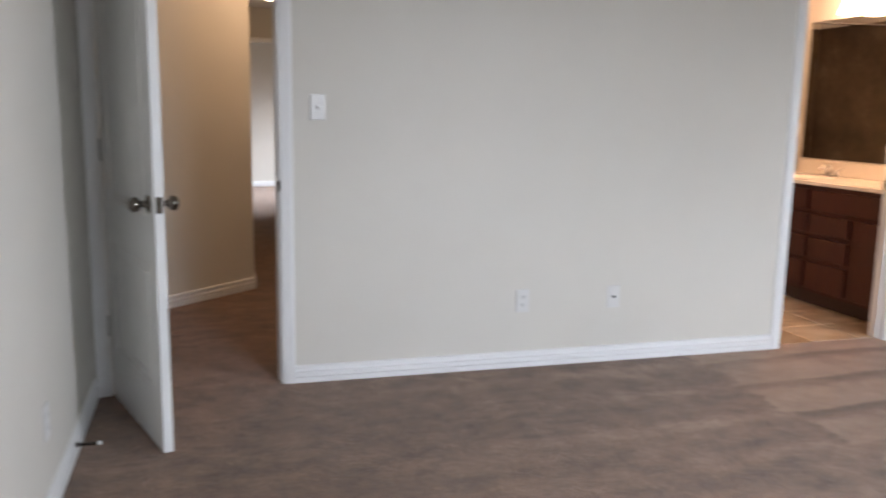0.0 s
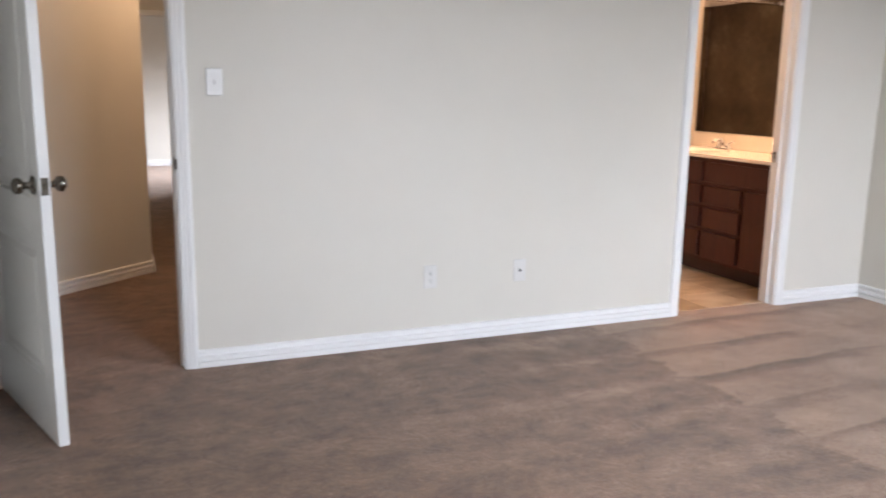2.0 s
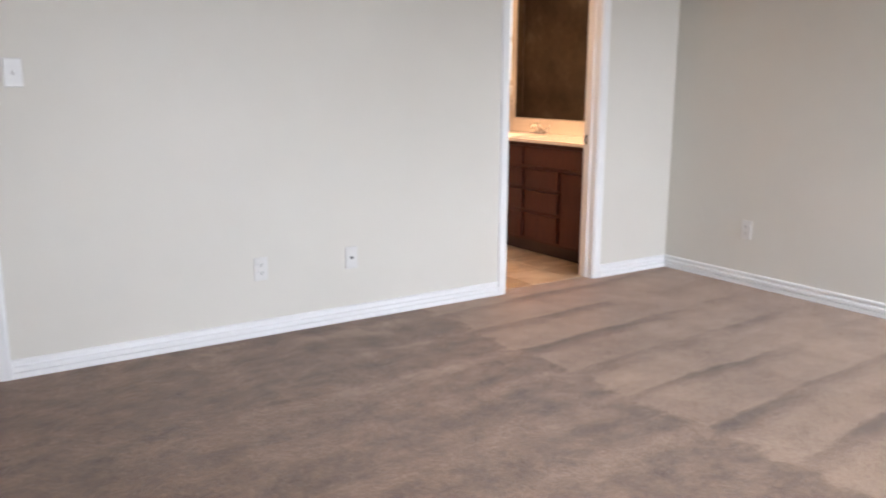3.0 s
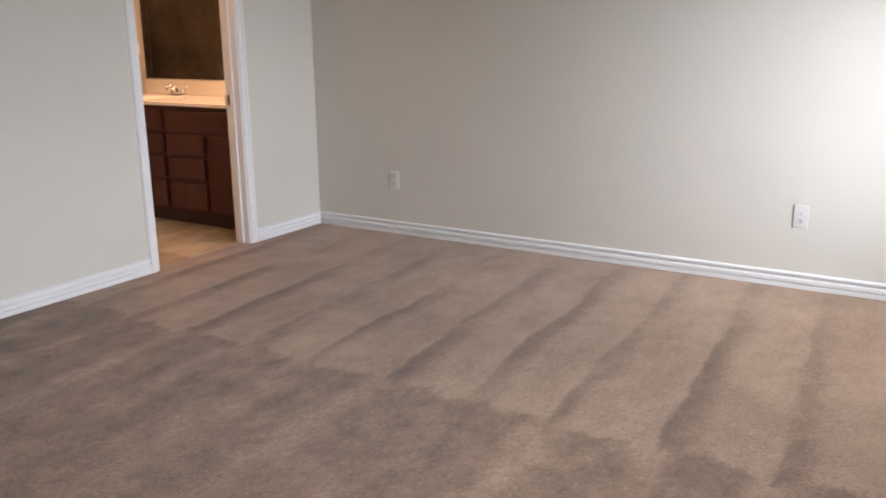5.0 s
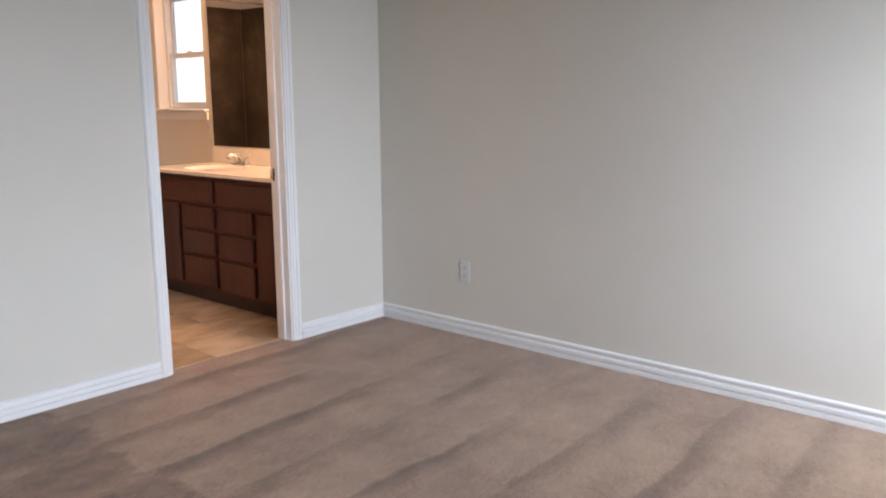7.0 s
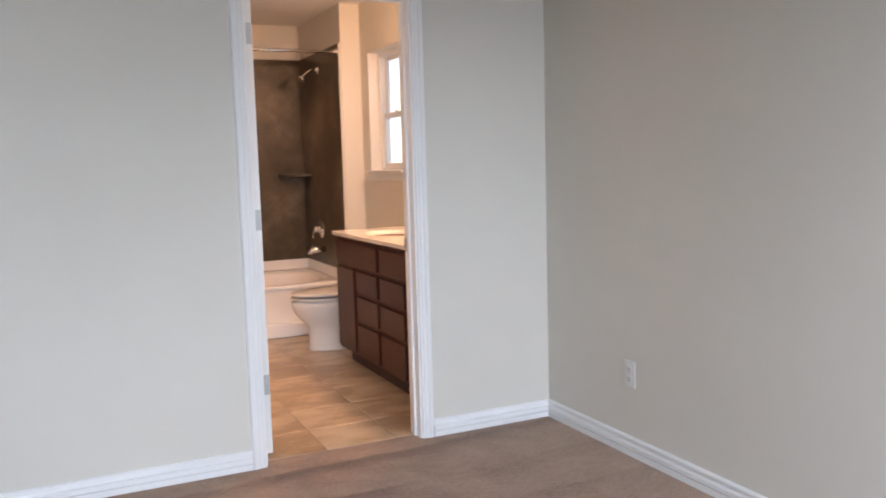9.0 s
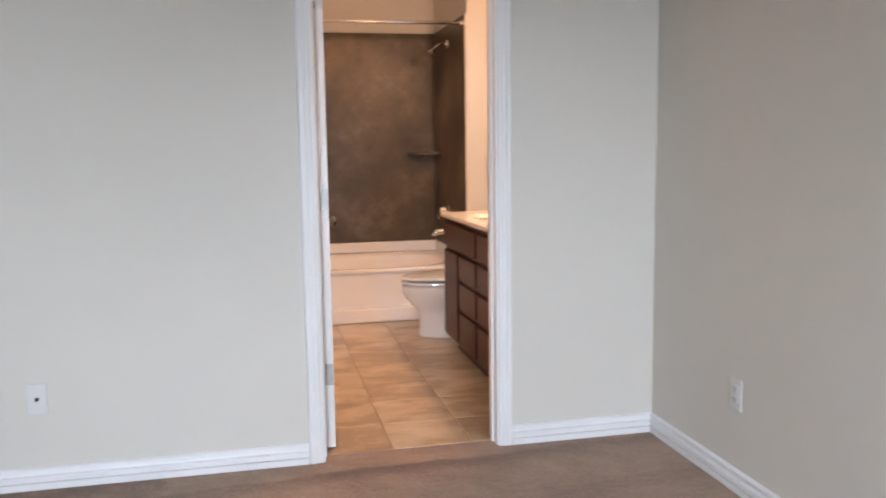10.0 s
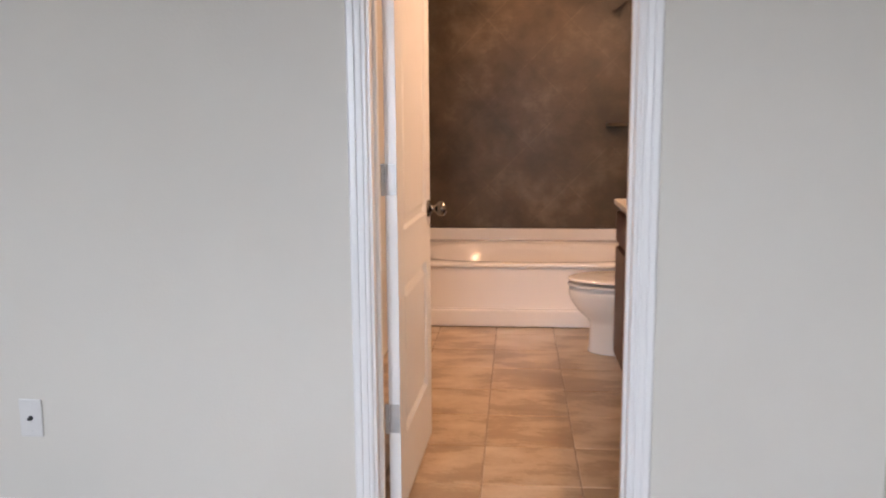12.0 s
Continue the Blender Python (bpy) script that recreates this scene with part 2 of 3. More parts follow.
def wood_material():
    m, nt, b = material("cherry_stained_wood", (0.10, 0.03, 0.02), 0.42, 0.0, 0.3)
    grain = noise_node(nt, 6.0, 6, 0.6, None, (6, 6, 0.7))
    big = noise_node(nt, 2.5, 3, 0.5)
    v = maths(nt, "MULTIPLY_ADD", big.outputs["Fac"], 0.4, maths(nt, "MULTIPLY", grain.outputs["Fac"], 0.6))
    col = ramp(nt, v, [(0.32, (0.038, 0.011, 0.007)), (0.55, (0.060, 0.018, 0.012)), (0.75, (0.085, 0.027, 0.017))])
    nt.links.new(col, b.inputs["Base Color"])
    bump(nt, b, grain.outputs["Fac"], 0.04, 0.001)
    return m


WOOD = wood_material()
KICK, _, _ = material("dark_toe_kick", (0.035, 0.015, 0.010), 0.6)


# ---- building helpers ----
def finish(bm, name, mat, smooth=False):
    bmesh.ops.recalc_face_normals(bm, faces=bm.faces)
    me = bpy.data.meshes.new(name)
    bm.to_mesh(me)
    bm.free()
    if smooth:
        me.shade_smooth()
    me.materials.append(mat)
    return me


def part(name, bm, mat, parent, label="", smooth=False):
    ob = new(name, finish(bm, name, mat, smooth))
    ob.parent = parent
    return tagged(ob, label)


def setting(name, bm, mat, label, category):
    return tagged(new(name, finish(bm, name, mat)), label, category, kind="structure")


def thing(name, m, label, category, group="", kind=""):
    ob = new(name)
    ob.empty_display_size = 0.1
    ob.matrix_world = m
    return tagged(ob, label, category, group, kind)


def box(bm, x0, x1, y0, y1, z0, z1, bevel=0.0, segs=2):
    vs = [bm.verts.new((x, y, z)) for x in (x0, x1) for y in (y0, y1) for z in (z0, z1)]
    fs = [bm.faces.new([vs[i] for i in q]) for q in
          ((0, 1, 3, 2), (4, 6, 7, 5), (0, 4, 5, 1), (2, 3, 7, 6), (0, 2, 6, 4), (1, 5, 7, 3))]
    if bevel:
        es = list({e for f in fs for e in f.edges})
        bmesh.ops.bevel(bm, geom=es, offset=bevel, segments=segs, affect="EDGES", profile=0.5)
    return bm


def boxes(*rows, bevel=0.0):
    bm = bmesh.new()
    for r in rows:
        box(bm, *r, bevel=bevel)
    return bm


def loft(bm, rings, cap0=True, cap1=True, close=True):
    rows = [[bm.verts.new(p) for p in r] for r in rings]
    n = len(rows[0])
    for a, b in zip(rows, rows[1:]):
        for i in range(n if close else n - 1):
            j = (i + 1) % n
            bm.faces.new((a[i], a[j], b[j], b[i]))
    if cap0:
        bm.faces.new(rows[0][::-1])
    if cap1:
        bm.faces.new(rows[-1])
    return bm


def turned(bm, prof, m=Matrix(), n=24):
    """A lathe shape round local z from (radius, height) pairs."""
    rings = [[m @ Vector((r * math.cos(2 * math.pi * i / n), r * math.sin(2 * math.pi * i / n), z)) for i in range(n)] for r, z in prof]
    return loft(bm, rings)


def tube(bm, pts, r, n=12):
    rings = []
    pts = [Vector(p) for p in pts]
    for i, p in enumerate(pts):
        d = (pts[min(i + 1, len(pts) - 1)] - pts[max(i - 1, 0)]).normalized()
        q = d.to_track_quat("Z", "Y")
        rr = r[i] if isinstance(r, (list, tuple)) else r
        rings.append([p + q @ Vector((rr * math.cos(2 * math.pi * k / n), rr * math.sin(2 * math.pi * k / n), 0)) for k in range(n)])
    return loft(bm, rings)


def sweep(prof, p0, p1, out, cut0=0.0, cut1=0.0):
    """Extrudes (depth, height) pairs from p0 to p1; depth goes along out. cut: mitre, run per depth."""
    p0, p1, out = Vector(p0), Vector(p1), Vector(out)
    d = (p1 - p0).normalized()
    bm = bmesh.new()
    return loft(bm, [[p0 + out * t + Vector((0, 0, h)) + d * (cut0 * t) for t, h in prof],
                     [p1 + out * t + Vector((0, 0, h)) - d * (cut1 * t) for t, h in prof]])


BASE = [(0.0, 0.0), (0.015, 0.0), (0.016, 0.003), (0.016, 0.025), (0.004, 0.0258), (0.004, 0.0306), (0.016, 0.0315), (0.016, 0.046), (0.0135, 0.0495),
        (0.0040, 0.0525), (0.0022, 0.057), (0.0025, 0.0655), (0.0135, 0.0672), (0.0140, 0.074), (0.0115, 0.0785), (0.005, 0.082), (0.0, 0.082)]


def baseboard(p0, p1, out, cut0=0.0, cut1=0.0):
    return setting("baseboard", sweep(BASE, p0, p1, out, cut0, cut1), TRIM, "white painted colonial baseboard with grooved top edge", "baseboard")


CASE = [(0.0, 0.0), (0.0, 0.008), (0.003, 0.011), (0.009, 0.011), (0.012, 0.0092), (0.015, 0.0130), (0.028, 0.0138), (0.0305, 0.0118), (0.0335, 0.0172),
        (0.048, 0.0175), (0.053, 0.013), (0.056, 0.0)]


def casing(x0, x1, top, y, s, label):
    """Mitred trim round an opening x0..x1 on the wall face y; s: the way that it stands out."""
    for legs, d in ((x0, -1), (x1, 1)):
        bm = bmesh.new()
        loft(bm, [[(legs + d * u, y + s * t, 0.0) for u, t in CASE], [(legs + d * u, y + s * t, top + u) for u, t in CASE]])
        setting("trim", bm, TRIM, label, "door casing")
    bm = bmesh.new()
    loft(bm, [[(x0 - u, y + s * t, top + u) for u, t in CASE], [(x1 + u, y + s * t, top + u) for u, t in CASE]])
    setting("trim", bm, TRIM, label, "door casing")


# ---- plan ----
T = 0.115                      # partition thickness
H = 2.44                       # ceiling height
DOOR_TOP = 1.976
E0, E1 = -0.785, -0.020        # opening to the hall
B0, B1 = 2.646, 3.384          # opening to the bathroom
BX0 = 2.38                     # bathroom's door-side wall
TUB_Y, TUB_BACK, TUB_X = 2.53, 3.57, 3.90
HX, HY = -0.049, 2.11          # corner of the slanted hall wall

# floors
bm = boxes((XL - 0.1, XR + 0.1, YB - 0.1, 0.062, -0.06, 0.0))
setting("floor_bedroom", bm, CARPET, "taupe cut-pile carpet with vacuum tracks", "carpet")
bm = boxes((-2.6, 2.20, 0.062, 10.0, -0.06, 0.0))
setting("floor_hall", bm, HALL_CARPET, "taupe cut-pile carpet in the hall", "carpet")
bath_floor = setting("floor_bathroom", boxes((BX0 - 0.06, XR + 0.02, 0.062, 3.7, -0.06, -0.003)), GROUT, "tan ceramic tile floor with grout joints", "tile floor")

# walls of the bedroom
bm = boxes((XL - 0.1, E0, 0, T, 0, H), (E0, E1, 0, T, DOOR_TOP, H), (E1, B0, 0, T, 0, H), (B0, B1, 0, T, DOOR_TOP, H), (B1, XR, 0, T, 0, H))
setting("wall_north", bm, PAINT, "greige painted wall with two door openings", "wall")
setting("wall_west", boxes((XL - 0.1, XL, YB, 0, 0, H)), PAINT, "greige painted wall", "wall")
WINDOWS = ((0.70, 1.90), (2.60, 3.60))
WZ0, WZ1 = 0.78, 2.10
(a0, a1), (b0, b1) = WINDOWS
bm = boxes(*[(x0, x1, YB - 0.15, YB, z0, z1) for x0, x1, z0, z1 in ((XL - 0.1, a0, 0, H), (a0, a1, 0, WZ0), (a0, a1, WZ1, H), (a1, b0, 0, H), (b0, b1, 0, WZ0), (b0, b1, WZ1, H), (b1, XR + 0.15, 0, H))])
setting("wall_south", bm, PAINT, "greige painted wall with two window openings", "wall")
VY0, VY1, VZ0, VZ1 = 1.725, 2.355, 1.19, 2.05
bm = boxes((XR, XR + 0.15, YB, EY0, 0, H), (XR, XR + 0.15, EY0, EY1, 0, WZ0), (XR, XR + 0.15, EY0, EY1, WZ1, H), (XR, XR + 0.15, EY1, VY0, 0, H), (XR, XR + 0.15, VY0, VY1, 0, VZ0), (XR, XR + 0.15, VY0, VY1, VZ1, H), (XR, XR + 0.15, VY1, 3.7, 0, H))
setting("wall_east", bm, PAINT, "greige painted outer wall", "wall")
setting("ceiling_bedroom", boxes((XL - 0.1, XR + 0.15, YB - 0.15, T, H, H + 0.1)), BEDROOM_CEILING, "unseen textured ceiling, darkened to cut bounced light", "ceiling")

# bathroom shell
setting("wall_bath_west", boxes((BX0 - 0.1, BX0, T, 3.7, 0, H)), BATH_PAINT, "cream painted bathroom wall", "wall")
setting("wall_bath_north", boxes((BX0, TUB_X, TUB_BACK + 0.012, 3.7, 0, H)), BATH_PAINT, "cream painted bathroom wall above the tub", "wall")
setting("wall_bath_stub", boxes((TUB_X, XR - 0.002, TUB_Y - 0.022, 3.7, 0, H)), BATH_PAINT, "cream painted wall stub beside the tub", "wall")
bm = boxes((XR - 0.006, XR - 0.002, T, VY0 - 0.002, 0, H), (XR - 0.006, XR - 0.002, VY1 + 0.002, TUB_Y - 0.022, 0, H),
           (XR - 0.006, XR - 0.002, VY0 - 0.002, VY1 + 0.002, 0, VZ0 - 0.002), (XR - 0.006, XR - 0.002, VY0 - 0.002, VY1 + 0.002, VZ1 + 0.002, H))
setting("wall_bath_east", bm, BATH_PAINT, "cream painted bathroom wall with a window", "wall")
setting("ceiling_bathroom", boxes((BX0 - 0.1, XR + 0.15, T, 3.7, H - 0.02, H + 0.1)), CEILING_PAINT, "white textured ceiling", "ceiling")

# hall and the room at its end
d = Vector((0.5, 0.447, 0)).normalized()
bm = bmesh.new()
a, b_ = Vector((HX, HY, 0)) - d * 1.75, Vector((HX, HY, 0))
nrm = Vector((-d.y, d.x, 0)) * 0.115
loft(bm, [[a, b_, b_ + Vector((-0.115, 0.0, 0)) + nrm * 0.4, a + nrm], [p + Vector((0, 0, H)) for p in (a, b_, b_ + Vector((-0.115, 0.0, 0)) + nrm * 0.4, a + nrm)]])
setting("wall_hall_slant", bm, PAINT, "greige slanted hall wall", "wall")
HALL_END = 6.72
setting("wall_hall_west", boxes((HX - 0.115, HX, HY + 0.06, HALL_END, 0, H)), PAINT, "greige hall wall", "wall")
setting("wall_hall_side", boxes((-1.5, -1.4, T, 1.3, 0, H)), PAINT, "greige hall wall", "wall")
setting("wall_hall_east", boxes((1.25, 1.365, T, HALL_END, 0, H)), PAINT, "greige hall wall", "wall")
bm = boxes((-2.6, HX, HALL_END, HALL_END + T, 0, H), (HX, 1.25, HALL_END, HALL_END + T, 2.03, H), (1.25, 3.0, HALL_END, HALL_END + T, 0, H))
setting("wall_hall_end", bm, PAINT, "greige wall with a cased opening to a bright room", "wall")
setting("wall_far", boxes((-2.6, 3.0, 9.87, 9.97, 0, H)), PAINT, "greige wall of the bright far room", "wall")
bm = boxes((3.0, 3.1, HALL_END, 7.9, 0, H), (3.0, 3.1, 9.6, 9.97, 0, H), (3.0, 3.1, 7.9, 9.6, 0, 0.7), (3.0, 3.1, 7.9, 9.6, 2.1, H))
setting("wall_far_east", bm, PAINT, "greige far room wall with a window opening", "wall")
setting("wall_far_west", boxes((-2.7, -2.6, HALL_END, 9.97, 0, H)), PAINT, "greige far room wall", "wall")
setting("floor_far", boxes((2.20, 3.0, HALL_END, 10.0, -0.06, 0)), HALL_CARPET, "taupe carpet of the far room", "carpet")
setting("ceiling_hall", boxes((-2.7, 2.28, T, HALL_END, H, H + 0.1)), CEILING_PAINT, "white textured ceiling", "ceiling")
setting("ceiling_far", boxes((-2.7, 3.1, HALL_END, 9.97, H, H + 0.1)), CEILING_PAINT, "white textured ceiling", "ceiling")
bm = bmesh.new()
loft(bm, [[(HX - 0.0, HALL_END - t, 2.03 + u) for u, t in CASE], [(1.25, HALL_END - t, 2.03 + u) for u, t in CASE]])
setting("trim", bm, TRIM, "white painted casing over the hall opening", "door casing")

# baseboards
baseboard((E1 + 0.046, 0, 0), (B0 - 0.046, 0, 0), (0, -1, 0))
baseboard((B1 + 0.046, 0, 0), (XR, 0, 0), (0, -1, 0), 0, 1)
baseboard((XR, 0, 0), (XR, YB, 0), (-1, 0, 0), 1, 1)
baseboard((XL, YB, 0), (XL, 0, 0), (1, 0, 0), 1, 1)
baseboard((XR, YB, 0), (XL, YB, 0), (0, 1, 0), 1, 1)
out = Vector((d.y, -d.x, 0))
baseboard(a, b_, out, 0, 0)
baseboard((HX, HY + 0.01, 0), (HX, HALL_END, 0), (1, 0, 0))
baseboard((-2.6, 9.87, 0), (3.0, 9.87, 0), (0, -1, 0))
baseboard((1.25, HALL_END, 0), (1.25, T, 0), (-1, 0, 0))

# door linings and casings
for x0, x1, label in ((E0, E1, "white painted casing of the hall door"), (B0, B1, "white painted casing of the bathroom door")):
    j = 0.018
    for name, row in (("jamb", (x0 - 0.001, x0 + j, -0.001, T + 0.001, 0, DOOR_TOP)), ("jamb", (x1 - j, x1 + 0.001, -0.001, T + 0.001, 0, DOOR_TOP)),
                      ("jamb", (x0 + j, x1 - j, -0.001, T + 0.001, DOOR_TOP - j, DOOR_TOP + 0.001))):
        setting("trim", boxes(row), TRIM, "white painted door jamb", "door jamb")
    casing(x0 + 0.010, x1 - 0.010, DOOR_TOP - 0.010, 0.0, -1, label)
    casing(x0 + 0.010, x1 - 0.010, DOOR_TOP - 0.010, T, 1, label)
# door stops planted on the linings
for x0, x1, y0 in ((E0, E1, 0.040), (B0, B1, 0.045)):
    setting("trim", boxes((x0 + 0.018, x0 + 0.028, y0, y0 + 0.030, 0, DOOR_TOP - 0.018), (x1 - 0.028, x1 - 0.018, y0, y0 + 0.030, 0, DOOR_TOP - 0.018),
            (x0 + 0.028, x1 - 0.028, y0, y0 + 0.030, DOOR_TOP - 0.028, DOOR_TOP - 0.018), bevel=0.002), TRIM, "white painted door stop moulding", "door stop")


# ---- doors ----
def door(name, m, width, label, knob_z=0.918, hinge_side=1, mid_hinge=1.073):
    """A two-panel leaf from the hinge at the origin along local x; its thickness goes along local y."""
    th, h = 0.035, 1.945
    ob = thing(name, m, label, "door", kind="structure")
    st, z0 = 0.105, 0.012
    rails = ((z0, 0.235), (0.700, 0.870), (1.820, z0 + h))
    rows = [(0, st, 0, th, z0, z0 + h), (width - st, width, 0, th, z0, z0 + h)]
    rows += [(st, width - st, 0, th, r0, r1) for r0, r1 in rails]
    leaf = part("leaf", boxes(*rows, bevel=0.0015), DOOR_PAINT, ob)
    for p0, p1 in ((0.235, 0.700), (0.870, 1.820)):
        bm = bmesh.new()
        x0, x1 = st, width - st
        def ring(i, y):
            return [(x0 + i, y, p0 + i), (x1 - i, y, p0 + i), (x1 - i, y, p1 - i), (x0 + i, y, p1 - i)]
        loft(bm, [ring(0, 0.0008), ring(0.006, 0.0145), ring(0.020, 0.0150), ring(0.042, 0.0040), ring(0.046, 0.0030)], False, True)
        loft(bm, [ring(0, th - 0.0008), ring(0.006, th - 0.0145), ring(0.020, th - 0.0150), ring(0.042, th - 0.0040), ring(0.046, th - 0.0030)], False, True)
        part("panel", bm, DOOR_PAINT, leaf)
    kx = width - 0.062
    for s, y in ((-1, 0.0), (1, th)):
        mm = Matrix.Translation((kx, y, knob_z)) @ Euler((radians(90 * s * -1), 0, 0)).to_matrix().to_4x4()
        bm = turned(bmesh.new(), [(0.031, 0.0), (0.032, 0.004), (0.027, 0.009), (0.014, 0.012), (0.011, 0.024), (0.013, 0.031), (0.024, 0.038), (0.0275, 0.050), (0.025, 0.060), (0.014, 0.067), (0.002, 0.0685)], mm)
        part("knob", bm, NICKEL, ob, "satin nickel round door knob", True)
    part("latch_plate", boxes((width - 0.0005, width + 0.002, 0.005, th - 0.005, knob_z - 0.029, knob_z + 0.029), bevel=0.0006), NICKEL, ob, "satin nickel latch plate")
    part("latch_bolt", boxes((width, width + 0.010, 0.012, th - 0.012, knob_z - 0.008, knob_z + 0.008), bevel=0.002), NICKEL, ob, "satin nickel latch bolt")
    for hz in (0.317, mid_hinge, 1.80):
        bm = turned(bmesh.new(), [(0.005, hz - 0.046), (0.0062, hz - 0.044), (0.0062, hz + 0.044), (0.005, hz + 0.046)],
                    Matrix.Translation((-0.004, -0.005 if hinge_side > 0 else th + 0.005, 0)), 12)
        box(bm, -0.0015, 0.0005, 0.002, th - 0.002, hz - 0.044, hz + 0.044)
        part("hinge", bm, HINGE, ob, "dull grey steel butt hinge")
    return ob


ang = math.degrees(math.atan2(-0.722, 0.245))
door("door_1", pose(E0 + 0.020, -0.004, 0, 0, 0, ang), 0.762, "white two-panel hall door standing open")
ang2 = math.degrees(math.atan2(0.70, 0.022))
door("door_2", pose(B0 + 0.069, T + 0.004, 0, 0, 0, ang2), 0.690, "white two-panel bathroom door standing open", 0.882, -1, 1.028)

# strike plates on the linings
for x, y, z, mat, label in ((E1 - 0.0205, 0.020, 0.918, NICKEL, "satin nickel strike plate on the hall door jamb"),
                            (B1 - 0.0205, 0.088, 0.882, NICKEL, "satin nickel strike plate on the bathroom door jamb")):
    ob = thing("strike_plate", pose(x, y, z), label, "strike plate")
    part("plate", boxes((0, 0.0022, -0.014, 0.014, -0.032, 0.032), bevel=0.0006), mat, ob)
    lip = (0.0002, 0.0088, -0.0245, -0.0202) if y < 0.05 else (0.0002, 0.0088, 0.0278, 0.0322)
    part("lip", boxes((*lip, -0.022, 0.022), bevel=0.0008), mat, ob)
    part("bolt_hole", boxes((-0.0008, 0.0016, -0.006, 0.007, -0.012, 0.012)), SLOT, ob)


# ---- wall plates ----
def plate(ob):
    part("plate", box(bmesh.new(), -0.035, 0.035, -0.0065, 0, -0.0575, 0.0575, bevel=0.004, segs=3), PLASTIC, ob)


def screw(ob, z):
    part("screw", turned(bmesh.new(), [(0.0032, 0), (0.003, 0.0012), (0.001, 0.0016)], pose(0, -0.0065, z, 90), 10), PLASTIC, ob)


def outlet(m, label):
    ob = thing("wall_outlet", m, label, "outlet", "duplex wall outlets")
    plate(ob)
    for dz in (0.0195, -0.0195):
        bm = bmesh.new()
        ring = [(0.0172 * math.cos(k * math.pi / 12), 0.0172 * math.sin(k * math.pi / 12)) for k in range(24)]
        ring = [(u, max(-0.0135, min(0.0135, w))) for u, w in ring]
        loft(bm, [[(u, -0.006, dz + w) for u, w in ring], [(u, -0.0085, dz + w) for u, w in ring], [(u * 0.93, -0.0090, dz + w * 0.93) for u, w in ring]], False)
        face = part("receptacle", bm, PLASTIC, ob)
        for row in ((-0.0075, -0.0050, -0.0094, -0.006, dz - 0.001, dz + 0.0075), (0.0050, 0.0075, -0.0094, -0.006, dz - 0.001, dz + 0.0075),
                    (-0.0025, 0.0025, -0.0094, -0.006, dz - 0.0095, dz - 0.0045)):
            part("slot", boxes(row), SLOT, face, "dark slot")
    screw(ob, 0)
    return ob


def switch(m, label):
    ob = thing("light_switch", m, label, "light switch")
    plate(ob)
    part("collar", boxes((-0.006, 0.006, -0.008, -0.006, -0.0125, 0.0125), bevel=0.0008), PLASTIC, ob)
    bm = bmesh.new()
    loft(bm, [[(-0.0045, -0.007, -0.010), (0.0045, -0.007, -0.010), (0.0045, -0.007, 0.010), (-0.0045, -0.007, 0.010)],
              [(-0.004, -0.016, 0.001), (0.004, -0.016, 0.001), (0.004, -0.013, 0.009), (-0.004, -0.013, 0.009)]])
    part("toggle", bm, PLASTIC, ob)
    screw(ob, 0.03), screw(ob, -0.03)
    return ob


def cable_jack(m, label):
    ob = thing("cable_jack", m, label, "wall jack")
    plate(ob)
    part("connector", turned(bmesh.new(), [(0.0075, 0), (0.0075, 0.003), (0.005, 0.0035), (0.005, 0.012), (0.002, 0.0125)], pose(0, -0.006, 0, 90), 12), SLOT, ob, "dark threaded coaxial connector")
    screw(ob, 0.041), screw(ob, -0.041)
    return ob


outlet(pose(1.140, 0, 0.338), "white duplex outlet low on the greige wall")
cable_jack(pose(1.636, 0, 0.338), "white cable jack plate low on the greige wall")
outlet(pose(XR, -3.075, 0.368, 0, 0, -90), "white duplex outlet low beside the window corner")
outlet(pose(XR, -0.634, 0.349, 0, 0, -90), "white wall outlet low near the room corner")
outlet(pose(XL, -1.085, 0.300, 0, 0, 90), "white duplex outlet near the door stop")
switch(pose(0.137, 0, 1.265), "white toggle light switch beside the hall door")
outlet(pose(XR - 0.006, 1.70, 1.06, 0, 0, -90), "white outlet between the mirror and the window")

# spring door stop on the baseboard
ob = thing("door_stop", pose(XL + 0.014, -0.655, 0.046), "brass spring door stop with a white rubber tip", "door stop")
part("base", turned(bmesh.new(), [(0.011, 0), (0.010, 0.006), (0.005, 0.009)], pose(0, 0, 0, 0, 90, 0), 14), NICKEL, ob)
coil = [(0.006 + 0.068 * k / 150, 0.0048 * math.cos(k * 0.9), 0.0048 * math.sin(k * 0.9)) for k in range(151)]
part("spring", tube(bmesh.new(), coil, 0.0016, 5), NICKEL, ob, "coiled metal spring", True)
part("tip", turned(bmesh.new(), [(0.006, 0.072), (0.0075, 0.074), (0.0075, 0.084), (0.005, 0.087)], pose(0, 0, 0, 0, 90, 0), 14), RUBBER, ob, "white rubber tip")


